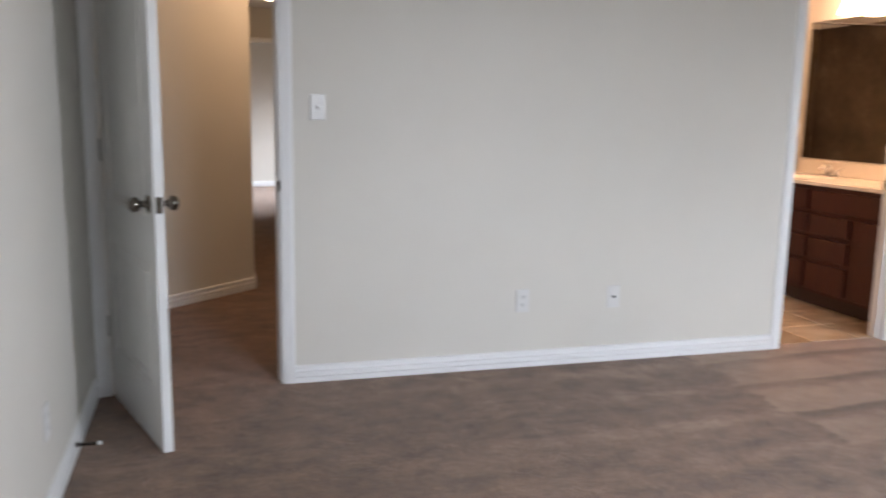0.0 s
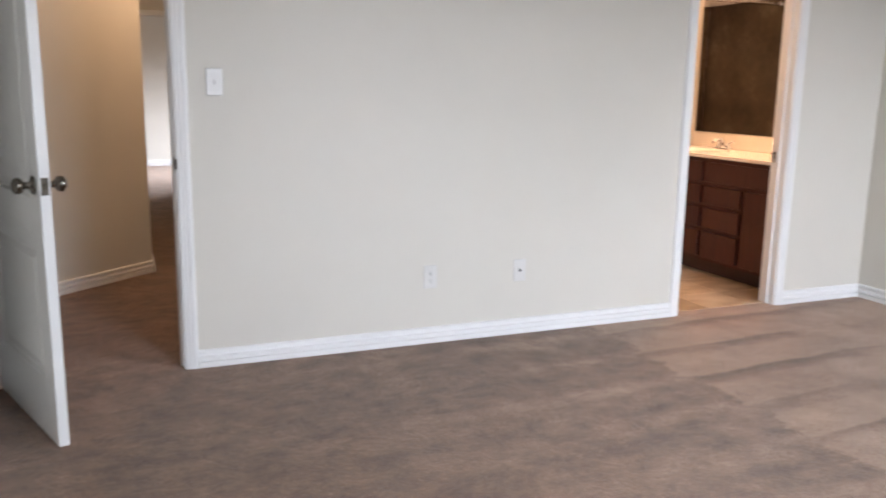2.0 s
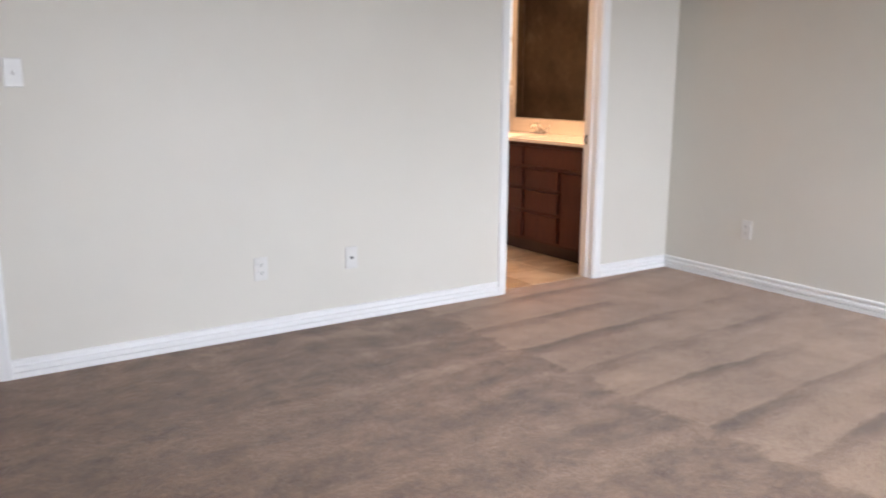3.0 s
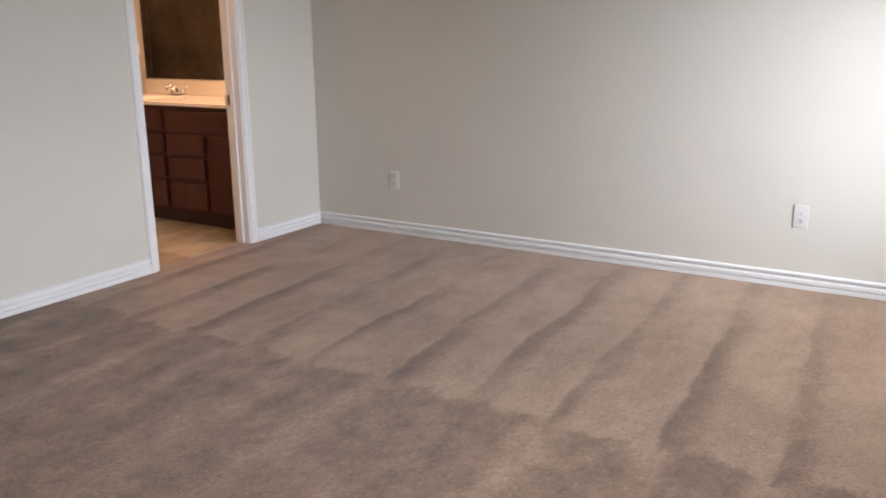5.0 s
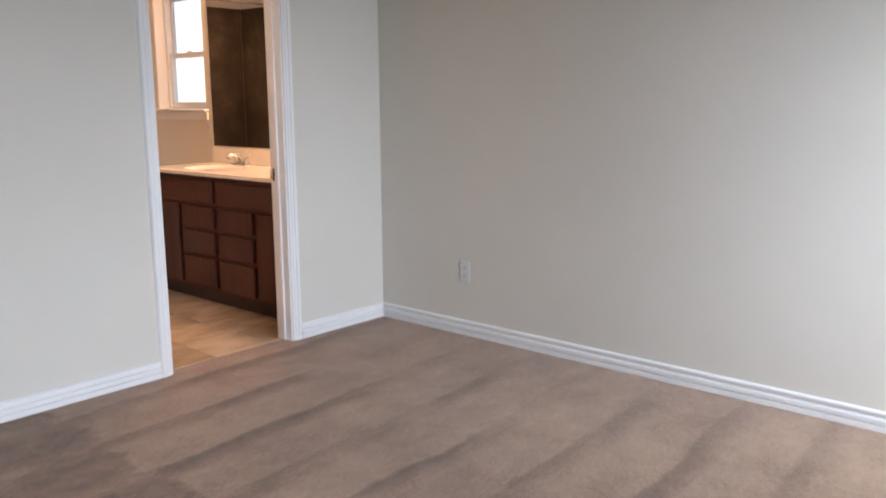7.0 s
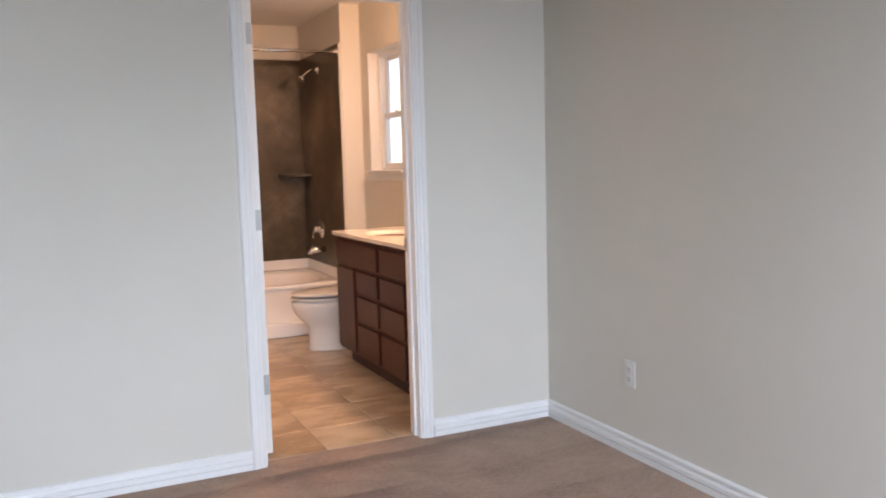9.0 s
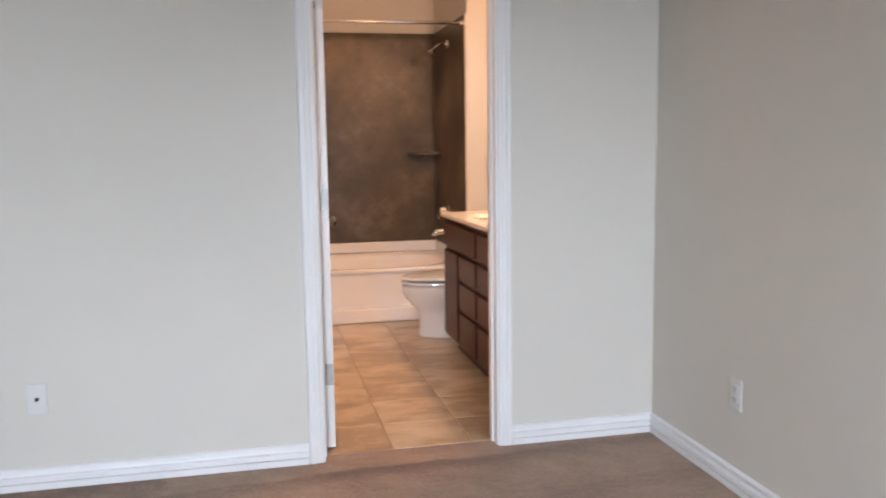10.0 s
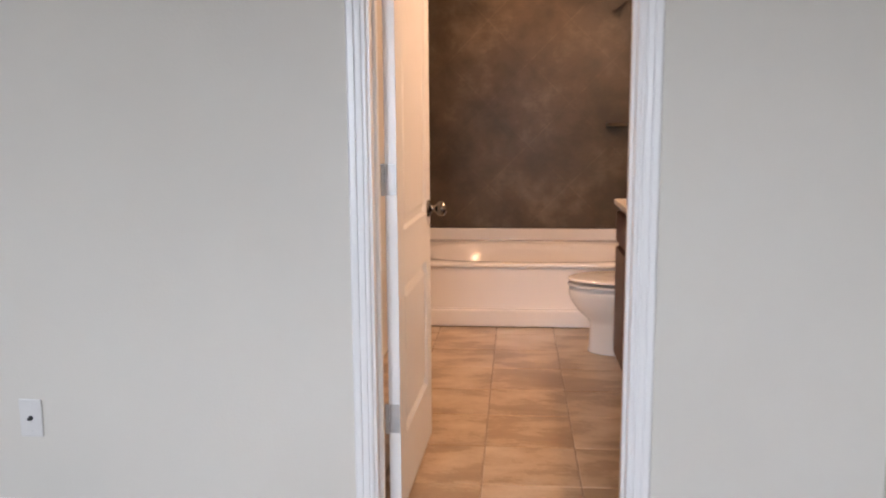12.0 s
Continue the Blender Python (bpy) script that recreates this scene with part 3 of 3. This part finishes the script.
# ---- windows ----
def window(name, m, w, h, label):
    """A single-hung vinyl window in the local xz plane, facing -y."""
    ob = thing(name, m, label, "window", kind="structure")
    f = 0.035
    part("window_frame", boxes((0, f, 0, 0.07, 0, h), (w - f, w, 0, 0.07, 0, h), (f, w - f, 0, 0.07, 0, f), (f, w - f, 0, 0.07, h - f, h), bevel=0.003), VINYL, ob)
    mid = h * 0.47
    s = 0.030
    for z0, z1, y in ((f, mid + 0.018, 0.012), (mid - 0.018, h - f, 0.040)):
        sash = part("sash", boxes((f, f + s, y, y + 0.025, z0, z1), (w - f - s, w - f, y, y + 0.025, z0, z1),
                                  (f + s, w - f - s, y, y + 0.025, z0, z0 + s), (f + s, w - f - s, y, y + 0.025, z1 - s, z1), bevel=0.002), VINYL, ob)
        g = part("pane", boxes((f + s, w - f - s, y + 0.010, y + 0.014, z0 + s, z1 - s)), GLASS, sash)
        g.visible_shadow = False
    part("latch", boxes((w / 2 - 0.025, w / 2 + 0.025, 0.002, 0.012, mid + 0.018, mid + 0.030), bevel=0.002), VINYL, ob)
    return ob


window("window_1", pose(XR + 0.075, VY1, VZ0, 0, 0, -90), VY1 - VY0, VZ1 - VZ0, "white vinyl single-hung bathroom window, daylight behind")
bm = boxes((XR - 0.0055, XR + 0.075, VY0 + 0.001, VY1 - 0.001, VZ0 + 0.001, VZ0 + 0.015))
box(bm, XR - 0.045, XR - 0.0065, VY0 - 0.03, VY1 + 0.03, VZ0 - 0.001, VZ0 + 0.016, bevel=0.004)
setting("window_sill", bm, TRIM, "white painted window stool", "window sill")
setting("trim", boxes((XR - 0.018, XR - 0.006, VY0 - 0.02, VY1 + 0.02, VZ0 - 0.06, VZ0 - 0.0035), bevel=0.002), TRIM, "white painted apron under the window sill", "window apron")
bm = boxes((XR - 0.004, XR + 0.075, VY1 - 0.006, VY1 - 0.001, VZ0 + 0.016, VZ1), (XR - 0.004, XR + 0.075, VY0 + 0.001, VY0 + 0.006, VZ0 + 0.016, VZ1), (XR - 0.004, XR + 0.075, VY0 + 0.006, VY1 - 0.006, VZ1 - 0.006, VZ1 - 0.001))
setting("window_reveal", bm, BATH_PAINT, "cream painted window reveal", "window reveal")
for k, (w0, w1) in enumerate(WINDOWS):
    window(f"window_{k + 2}", pose(w1, YB - 0.07, WZ0, 0, 0, 180), w1 - w0, WZ1 - WZ0, "unseen white vinyl single-hung bedroom window")
    setting("window_sill", boxes((w0 - 0.03, w1 + 0.03, YB - 0.069, YB + 0.04, WZ0 - 0.02, WZ0 - 0.001), bevel=0.004), TRIM, "white painted window stool", "window sill")
# added window and stool, out of view, an opening for the side daylight
window("window_4", pose(XR + 0.07, EY1, WZ0, 0, 0, -90), EY1 - EY0, WZ1 - WZ0, "unseen white vinyl single-hung bedroom window")
setting("window_sill", boxes((XR - 0.04, XR + 0.069, EY0 - 0.03, EY1 + 0.03, WZ0 - 0.02, WZ0 - 0.001), bevel=0.004), TRIM, "white painted window stool", "window sill")
window("window_5", pose(3.02, 9.6, 0.7, 0, 0, -90), 1.7, 1.4, "white vinyl window of the far room")

# ---- bathroom: vanity ----
VX, VE0, VE1 = 3.532, T + 0.012, 1.633
CAB_TOP = 0.8135
van = thing("vanity_cabinet", pose(0, 0, 0), "cherry-stained wooden vanity cabinet under a cream top", "bathroom cabinet")
part("body", boxes((VX, XR - 0.008, VE0, VE1, 0.10, CAB_TOP)), WOOD, van)
part("toe_kick", boxes((VX + 0.07, XR - 0.008, VE0, VE1 - 0.002, 0, 0.10)), KICK, van, "dark recessed toe kick")


def front(name, y0, y1, z0, z1):
    return part(name, box(bmesh.new(), VX - 0.019, VX - 0.0005, y0, y1, z0, z1, bevel=0.004), WOOD, van)


CY = (VE0 + VE1) / 2
for y0, y1 in ((CY + 0.022, VE1 - 0.030), (VE0 + 0.030, CY - 0.022)):
    front("false_front", y0, y1, 0.650, 0.785)
for y0, y1 in ((1.292, VE1 - 0.030), (VE0 + 0.030, VE0 + VE1 - 1.292)):
    front("door", y0, y1, 0.122, 0.624)
for y0, y1 in ((CY + 0.022, 1.248), (VE0 + VE1 - 1.248, CY - 0.022)):
    for z0, z1 in ((0.497, 0.624), (0.330, 0.472), (0.122, 0.305)):
        front("drawer", y0, y1, z0, z1)

# vanity top with a moulded bowl
top = thing("countertop", pose(0, 0, 0), "cream cultured marble vanity top with moulded bowl", "countertop")
CX0, CX1, CE0, CE1, CZ = 3.507, XR - 0.008, T + 0.012, 1.652, 0.837
SX, SY = 3.765, 1.217
bm = bmesh.new()
N = 48
def sq(hw, hd, k, cx, cy, z):
    """A ring on a rounded rectangle between an oval and a box."""
    pts = []
    for i in range(N):
        t = 2 * math.pi * i / N
        c, s = math.cos(t), math.sin(t)
        pts.append((cx + hw * math.copysign(abs(c) ** k, c), cy + hd * math.copysign(abs(s) ** k, s), z))
    return pts
yc0 = 2 * SY - CE1
def rect_ring(z):
    pts = []
    hw0, hw1, hd = SX - CX0, CX1 - SX, CE1 - SY
    for i in range(N):
        t = 2 * math.pi * i / N
        c, s = math.cos(t), math.sin(t)
        k = max(abs(c), abs(s))
        pts.append((SX + (hw1 if c > 0 else hw0) * c / k, SY + hd * s / k, z))
    return pts
loft(bm, [rect_ring(CZ - 0.0235), rect_ring(CZ - 0.004), [(x + (0.003 if x < CX0 + 0.01 else 0), y - (0.003 if y > CE1 - 0.01 else 0), CZ) for x, y, z in rect_ring(CZ)],
          sq(0.172, 0.235, 0.95, SX - 0.01, SY, CZ), sq(0.160, 0.222, 0.95, SX - 0.01, SY, CZ - 0.012), sq(0.125, 0.180, 0.95, SX - 0.01, SY, CZ - 0.075), sq(0.03, 0.035, 1, SX - 0.01, SY, CZ - 0.125)], False, True)
part("bowl_slab", bm, MARBLE, top)
part("slab", box(bmesh.new(), CX0, CX1, CE0, yc0 - 0.0005, CZ - 0.0235, CZ, bevel=0.004), MARBLE, top)
part("backsplash", boxes((CX1 - 0.020, CX1, CE0, CE1 - 0.002, CZ + 0.0005, CZ + 0.105), bevel=0.004), MARBLE, top)
part("drain", turned(bmesh.new(), [(0.020, CZ - 0.126), (0.022, CZ - 0.121), (0.008, CZ - 0.119)], Matrix.Translation((SX - 0.01, SY, 0)), 16), CHROME, top, "chrome drain ring")

fx = 3.955
fau = thing("faucet", pose(fx, SY - 0.01, CZ), "chrome centre-set faucet with two handles", "faucet")
part("base", box(bmesh.new(), -0.026, 0.026, -0.078, 0.078, 0, 0.016, bevel=0.007, segs=3), CHROME, fau, smooth=False)
part("spout", tube(bmesh.new(), [(0, 0, 0.012), (-0.004, 0, 0.045), (-0.022, 0, 0.070), (-0.055, 0, 0.078), (-0.090, 0, 0.070), (-0.108, 0, 0.055)], [0.017, 0.015, 0.0135, 0.012, 0.011, 0.0105]), CHROME, fau, smooth=True)
for hy in (-0.051, 0.051):
    s = 1 if hy > 0 else -1
    hnd = part("handle", turned(bmesh.new(), [(0.020, 0.014), (0.019, 0.026), (0.013, 0.038), (0.012, 0.052), (0.004, 0.056)], Matrix.Translation((0, hy, 0)), 18), CHROME, fau, smooth=True)
    part("lever", tube(bmesh.new(), [(0, hy, 0.048), (-0.004, hy + s * 0.030, 0.056), (-0.008, hy + s * 0.058, 0.066)], [0.007, 0.006, 0.0075]), CHROME, hnd, smooth=True)

mir = thing("wall_mirror", pose(XR - 0.006, 0, 0), "frameless wall mirror above the vanity", "mirror")
part("backing", boxes((-0.004, 0, 0.215, 1.642, 0.955, 1.952)), PLASTIC, mir, "white mirror backing")
part("glass", boxes((-0.008, -0.0042, 0.213, 1.644, 0.953, 1.954)), MIRROR, mir, "silvered mirror glass")

# vanity light bar with bell shades
bar = thing("vanity_light", pose(XR - 0.006, 0, 0), "satin nickel vanity light with four lit bell shades", "wall lamp")
part("back_plate", box(bmesh.new(), -0.024, 0, 0.46, 1.27, 2.105, 2.185, bevel=0.008), NICKEL, bar)
for ly in LAMP_Y:
    part("arm", tube(bmesh.new(), [(-0.02, ly, 2.145), (-0.09, ly, 2.150), (-0.116, ly, 2.135), (-0.119, ly, 2.10)], 0.009), NICKEL, bar, smooth=True)
    bm = bmesh.new()
    mm = Matrix.Translation((-0.119, ly, 0))
    turned(bm, [(0.018, 2.118), (0.026, 2.105), (0.030, 2.075), (0.040, 2.035), (0.056, 1.998), (0.068, 1.972), (0.071, 1.962)], mm, 24)
    bmesh.ops.delete(bm, geom=[f for f in bm.faces if len(f.verts) > 4 and f.calc_center_median().z < 2.0], context="FACES_ONLY")
    shade = part("shade", bm, SHADE, bar, "lit frosted glass bell shade", True)
    shade.visible_shadow = False  # the bulb shines through the glass

# ---- bathroom: tub and surround ----
tub = thing("bathtub", pose(0, 0, 0), "white acrylic garden bathtub with an apron", "bathtub")
TX0, TX1, TZ = BX0 + 0.002, TUB_X - 0.002, 0.378
TY0, TY1 = TUB_Y + 0.012, TUB_BACK - 0.002
part("apron", boxes((TX0, TX1, TY0 + 0.020, TY0 + 0.045, 0.09, TZ - 0.012), bevel=0.003), ACRYLIC, tub)
part("apron_step", box(bmesh.new(), TX0, TX1, TUB_Y - 0.006, TY0 + 0.045, 0.0, 0.104, bevel=0.012, segs=3), ACRYLIC, tub)
bm = bmesh.new()
cx, cy = (TX0 + TX1) / 2, 3.00
N = 64
def box_ring(z, i=0.0):
    pts = []
    for k in range(N):
        t = 2 * math.pi * k / N
        c, s = math.cos(t), math.sin(t)
        m_ = max(abs(c), abs(s))
        pts.append((cx + (TX1 - TX0 - 2 * i) / 2 * c / m_, (cy + (TY1 - i - cy) * s / m_) if s > 0 else (cy + (cy - TY0 - i) * s / m_), z))
    return pts
loft(bm, [box_ring(TZ - 0.026, 0.004), box_ring(TZ - 0.022), box_ring(TZ - 0.006), box_ring(TZ, 0.006), sq(0.672, 0.395, 0.62, cx, cy, TZ), sq(0.655, 0.380, 0.64, cx, cy, TZ - 0.008),
          sq(0.635, 0.366, 0.66, cx, cy, TZ - 0.045), sq(0.590, 0.343, 0.70, cx, cy, 0.17), sq(0.500, 0.265, 0.8, cx, cy, 0.085), sq(0.20, 0.10, 1, cx, cy, 0.075)], False, True)
part("basin", bm, ACRYLIC, tub, smooth=True)
part("upstand", boxes((TX0, TX1, TY1 - 0.022, TY1, TZ - 0.004, 0.455), (TX0, TX0 + 0.020, TY0 + 0.02, TY1 - 0.022, TZ - 0.004, 0.455), (TX1 - 0.020, TX1, TY0 + 0.02, TY1 - 0.022, TZ - 0.004, 0.455), bevel=0.006), ACRYLIC, tub)
part("overflow", turned(bmesh.new(), [(0.034, 0), (0.033, 0.006), (0.02, 0.010)], pose(TX1 - 0.075, cy, 0.285, 0, -80, 0), 20), CHROME, tub, "chrome overflow cover")

SZ0, SZ1 = 0.456, 2.137
sur = thing("tub_surround", pose(0, 0, 0), "dark brown mottled stone-look tub surround", "wall panel", kind="structure")
part("back_panel", boxes((BX0 + 0.012, TUB_X - 0.012, TUB_BACK - 0.003, TUB_BACK + 0.0115, SZ0, SZ1), bevel=0.002), STONE, sur)
part("side_panel", boxes((TUB_X - 0.012, TUB_X - 0.0005, TUB_Y + 0.002, TUB_BACK - 0.003, SZ0, SZ1), (TUB_X - 0.012, TUB_X - 0.0005, TUB_Y + 0.002, TUB_Y + 0.013, 0.384, SZ0), bevel=0.002), STONE, sur)
part("side_panel", boxes((BX0 + 0.0005, BX0 + 0.012, TUB_Y + 0.002, TUB_BACK - 0.003, SZ0, SZ1), bevel=0.002), STONE, sur)
part("edge_bead", boxes((TUB_X - 0.014, TUB_X + 0.001, TUB_Y - 0.010, TUB_Y + 0.002, 0.40, SZ1), bevel=0.003), BATH_PAINT, sur, "cream caulk bead")
part("corner_bead", tube(bmesh.new(), [(TUB_X - 0.014, TUB_BACK - 0.006, SZ0), (TUB_X - 0.014, TUB_BACK - 0.006, SZ1 - 0.01)], 0.004, 6), STONE, sur)
shelf = thing("corner_shelf", pose(TUB_X - 0.012, TUB_BACK - 0.003, 1.165), "dark brown stone corner shelf in the tub surround", "shelf")
R = 0.225
pl = [(0, 0)] + [(-R * math.cos(a_ * math.pi / 28) ** 0.8, -R * math.sin(a_ * math.pi / 28) ** 0.8) for a_ in range(15)]
bm = loft(bmesh.new(), [[(x * 0.97, y * 0.97, -0.004) for x, y in pl], [(x, y, 0) for x, y in pl], [(x, y, 0.018) for x, y in pl], [(x * 0.97, y * 0.97, 0.022) for x, y in pl]])
part("slab", bm, STONE, shelf)

rod = thing("shower_rod", pose(0, 2.565, 2.078), "chrome shower curtain rod across the tub", "curtain rod")
part("rod", tube(bmesh.new(), [(BX0 + 0.013, 0, 0), (TUB_X - 0.013, 0, 0)], 0.0125, 16), CHROME, rod, smooth=True)
for x, a_ in ((BX0 + 0.012, 90), (TUB_X - 0.012, -90)):
    part("flange", turned(bmesh.new(), [(0.029, 0), (0.028, 0.006), (0.017, 0.012), (0.016, 0.026)], pose(x, 0, 0, 0, a_, 0), 20), CHROME, rod)

PX = TUB_X - 0.012
sh = thing("shower", pose(PX, 3.075, 1.995), "chrome shower head on a bent arm", "shower")
part("escutcheon", turned(bmesh.new(), [(0.030, 0), (0.028, 0.006), (0.010, 0.012)], pose(0, 0, 0, 0, -90, 0), 20), CHROME, sh)
part("arm", tube(bmesh.new(), [(0, 0, 0), (-0.035, -0.002, 0.006), (-0.070, -0.006, -0.006), (-0.098, -0.012, -0.028)], 0.0085), CHROME, sh, smooth=True)
hm = look((-0.094, -0.011, -0.024), (-0.15, -0.025, -0.095))
bm = turned(bmesh.new(), [(0.010, 0.0), (0.013, -0.012), (0.012, -0.024), (0.022, -0.040), (0.031, -0.056), (0.031, -0.064), (0.024, -0.067)], hm, 20)
part("head", bm, CHROME, sh, smooth=True)
vl = thing("tub_valve", pose(PX, 3.13, 0.735), "chrome tub valve with a lever handle", "valve")
part("escutcheon", turned(bmesh.new(), [(0.075, 0), (0.073, 0.005), (0.030, 0.014), (0.026, 0.035), (0.024, 0.060), (0.01, 0.066)], pose(0, 0, 0, 0, -90, 0), 24), CHROME, vl, smooth=True)
part("lever", tube(bmesh.new(), [(-0.055, 0, 0.0), (-0.075, -0.020, -0.030), (-0.080, -0.030, -0.070)], [0.010, 0.008, 0.007]), CHROME, vl, smooth=True)
sp = thing("tub_spout", pose(PX, 3.06, 0.575), "chrome tub spout with a pull-up diverter", "spout")
part("body", tube(bmesh.new(), [(0, 0, 0), (-0.05, 0, 0.002), (-0.10, 0, -0.002), (-0.125, 0, -0.016), (-0.130, 0, -0.032)], [0.026, 0.025, 0.023, 0.020, 0.016], 18), CHROME, sp, smooth=True)
part("diverter", turned(bmesh.new(), [(0.005, 0.018), (0.005, 0.034), (0.008, 0.036), (0.008, 0.042), (0.003, 0.043)], Matrix.Translation((-0.105, 0, 0)), 12), CHROME, sp)

# ---- bathroom: toilet ----
toi = thing("toilet", pose(XR - 0.02, 2.045, 0) @ Matrix.Diagonal((1, 1, 0.90, 1)), "white porcelain toilet with the lid closed", "toilet")
def egg(x0, x1, w, z, n=40, back=0.75):
    """A bowl outline: x1 is the front tip, x0 the back."""
    pts = []
    xc = x0 + (x1 - x0) * 0.42
    for i in range(n):
        t = 2 * math.pi * i / n
        c, s = math.cos(t), math.sin(t)
        if c >= 0:
            pts.append((xc + (x1 - xc) * c, w * s, z))
        else:
            pts.append((xc - (xc - x0) * abs(c) ** back * -1 * -1, w * math.copysign(abs(s) ** 0.85, s), z))
    return pts
bm = loft(bmesh.new(), [egg(-0.18, -0.600, 0.122, 0.0), egg(-0.18, -0.602, 0.124, 0.012), egg(-0.19, -0.597, 0.118, 0.03), egg(-0.19, -0.594, 0.112, 0.11), egg(-0.18, -0.594, 0.112, 0.165),
                        egg(-0.17, -0.606, 0.119, 0.195), egg(-0.17, -0.646, 0.144, 0.235), egg(-0.17, -0.684, 0.166, 0.285), egg(-0.18, -0.703, 0.176, 0.335), egg(-0.18, -0.706, 0.178, 0.364), egg(-0.18, -0.702, 0.175, 0.374), egg(-0.19, -0.600, 0.090, 0.376),
                        egg(-0.20, -0.598, 0.088, 0.398)])
part("bowl", bm, PORCELAIN, toi, smooth=True)
bm = loft(bmesh.new(), [egg(-0.20, -0.680, 0.150, 0.3925), egg(-0.20, -0.709, 0.179, 0.394), egg(-0.20, -0.712, 0.181, 0.399), egg(-0.20, -0.711, 0.180, 0.405), egg(-0.20, -0.702, 0.171, 0.4085), egg(-0.21, -0.600, 0.090, 0.4090), egg(-0.21, -0.600, 0.090, 0.428)])
part("seat", bm, PORCELAIN, toi, "white toilet seat")
bm = loft(bmesh.new(), [egg(-0.20, -0.680, 0.150, 0.4245), egg(-0.20, -0.708, 0.177, 0.4260), egg(-0.20, -0.711, 0.180, 0.430), egg(-0.20, -0.710, 0.179, 0.436), egg(-0.205, -0.700, 0.170, 0.441), egg(-0.22, -0.67, 0.150, 0.445), egg(-0.28, -0.55, 0.08, 0.449)])
part("lid", bm, PORCELAIN, toi, "closed white toilet lid")
part("tank", box(bmesh.new(), -0.205, -0.005, -0.235, 0.235, 0.375, 0.715, bevel=0.022, segs=3), PORCELAIN, toi)
part("tank_base", box(bmesh.new(), -0.24, -0.04, -0.115, 0.115, 0.25, 0.38, bevel=0.03, segs=3), PORCELAIN, toi)
part("tank_lid", box(bmesh.new(), -0.217, 0.0, -0.245, 0.245, 0.716, 0.752, bevel=0.010, segs=3), PORCELAIN, toi)
part("flush_lever", tube(bmesh.new(), [(-0.205, 0.17, 0.66), (-0.225, 0.17, 0.66), (-0.228, 0.14, 0.657), (-0.228, 0.10, 0.650)], 0.006), CHROME, toi, "chrome flush lever", True)
for by in (-0.112, 0.112):
    part("bolt_cap", turned(bmesh.new(), [(0.012, 0.0), (0.012, 0.010), (0.006, 0.017)], Matrix.Translation((-0.33, by, 0.008)), 12), PORCELAIN, toi)

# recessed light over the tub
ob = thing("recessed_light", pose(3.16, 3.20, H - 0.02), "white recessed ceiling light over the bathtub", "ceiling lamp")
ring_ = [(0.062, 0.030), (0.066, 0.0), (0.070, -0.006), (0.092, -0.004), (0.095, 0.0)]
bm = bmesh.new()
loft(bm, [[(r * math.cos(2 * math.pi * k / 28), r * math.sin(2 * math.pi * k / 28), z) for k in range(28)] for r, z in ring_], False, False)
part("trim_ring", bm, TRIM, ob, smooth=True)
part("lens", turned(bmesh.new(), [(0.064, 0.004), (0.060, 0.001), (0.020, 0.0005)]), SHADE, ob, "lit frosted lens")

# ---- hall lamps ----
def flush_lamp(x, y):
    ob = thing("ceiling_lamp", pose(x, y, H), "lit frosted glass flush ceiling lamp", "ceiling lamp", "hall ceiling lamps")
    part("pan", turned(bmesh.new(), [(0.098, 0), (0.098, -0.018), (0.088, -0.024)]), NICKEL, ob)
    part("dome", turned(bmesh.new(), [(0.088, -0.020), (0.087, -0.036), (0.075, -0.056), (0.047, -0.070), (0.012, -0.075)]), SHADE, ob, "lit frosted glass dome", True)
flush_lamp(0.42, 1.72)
flush_lamp(0.34, 5.46)

# ---- floor tiles ----
P = 0.33
tile_mesh = {}
def tile(x0, x1, y0, y1):
    w, l = round(x1 - x0, 4), round(y1 - y0, 4)
    if (w, l) not in tile_mesh:
        bm = box(bmesh.new(), 0, w, 0, l, -0.010, 0.0, bevel=0.0022, segs=1)
        tile_mesh[w, l] = finish(bm, "tile", TILE)
    ob = new("tile", tile_mesh[w, l])
    ob.location = (x0, y0, 0)
    ob.parent = bath_floor
for i in range(-2, 4):
    for j in range(-3, 6):
        x0, x1 = max(2.945 + i * P, BX0) + 0.002, min(2.945 + (i + 1) * P, XR - 0.006) - 0.002
        y0, y1 = max(0.71 + j * P, 0.066) + 0.002, min(0.71 + (j + 1) * P, TUB_Y - 0.006) - 0.002
        if x1 - x0 > 0.02 and y1 - y0 > 0.02:
            tile(x0, x1, y0, y1)
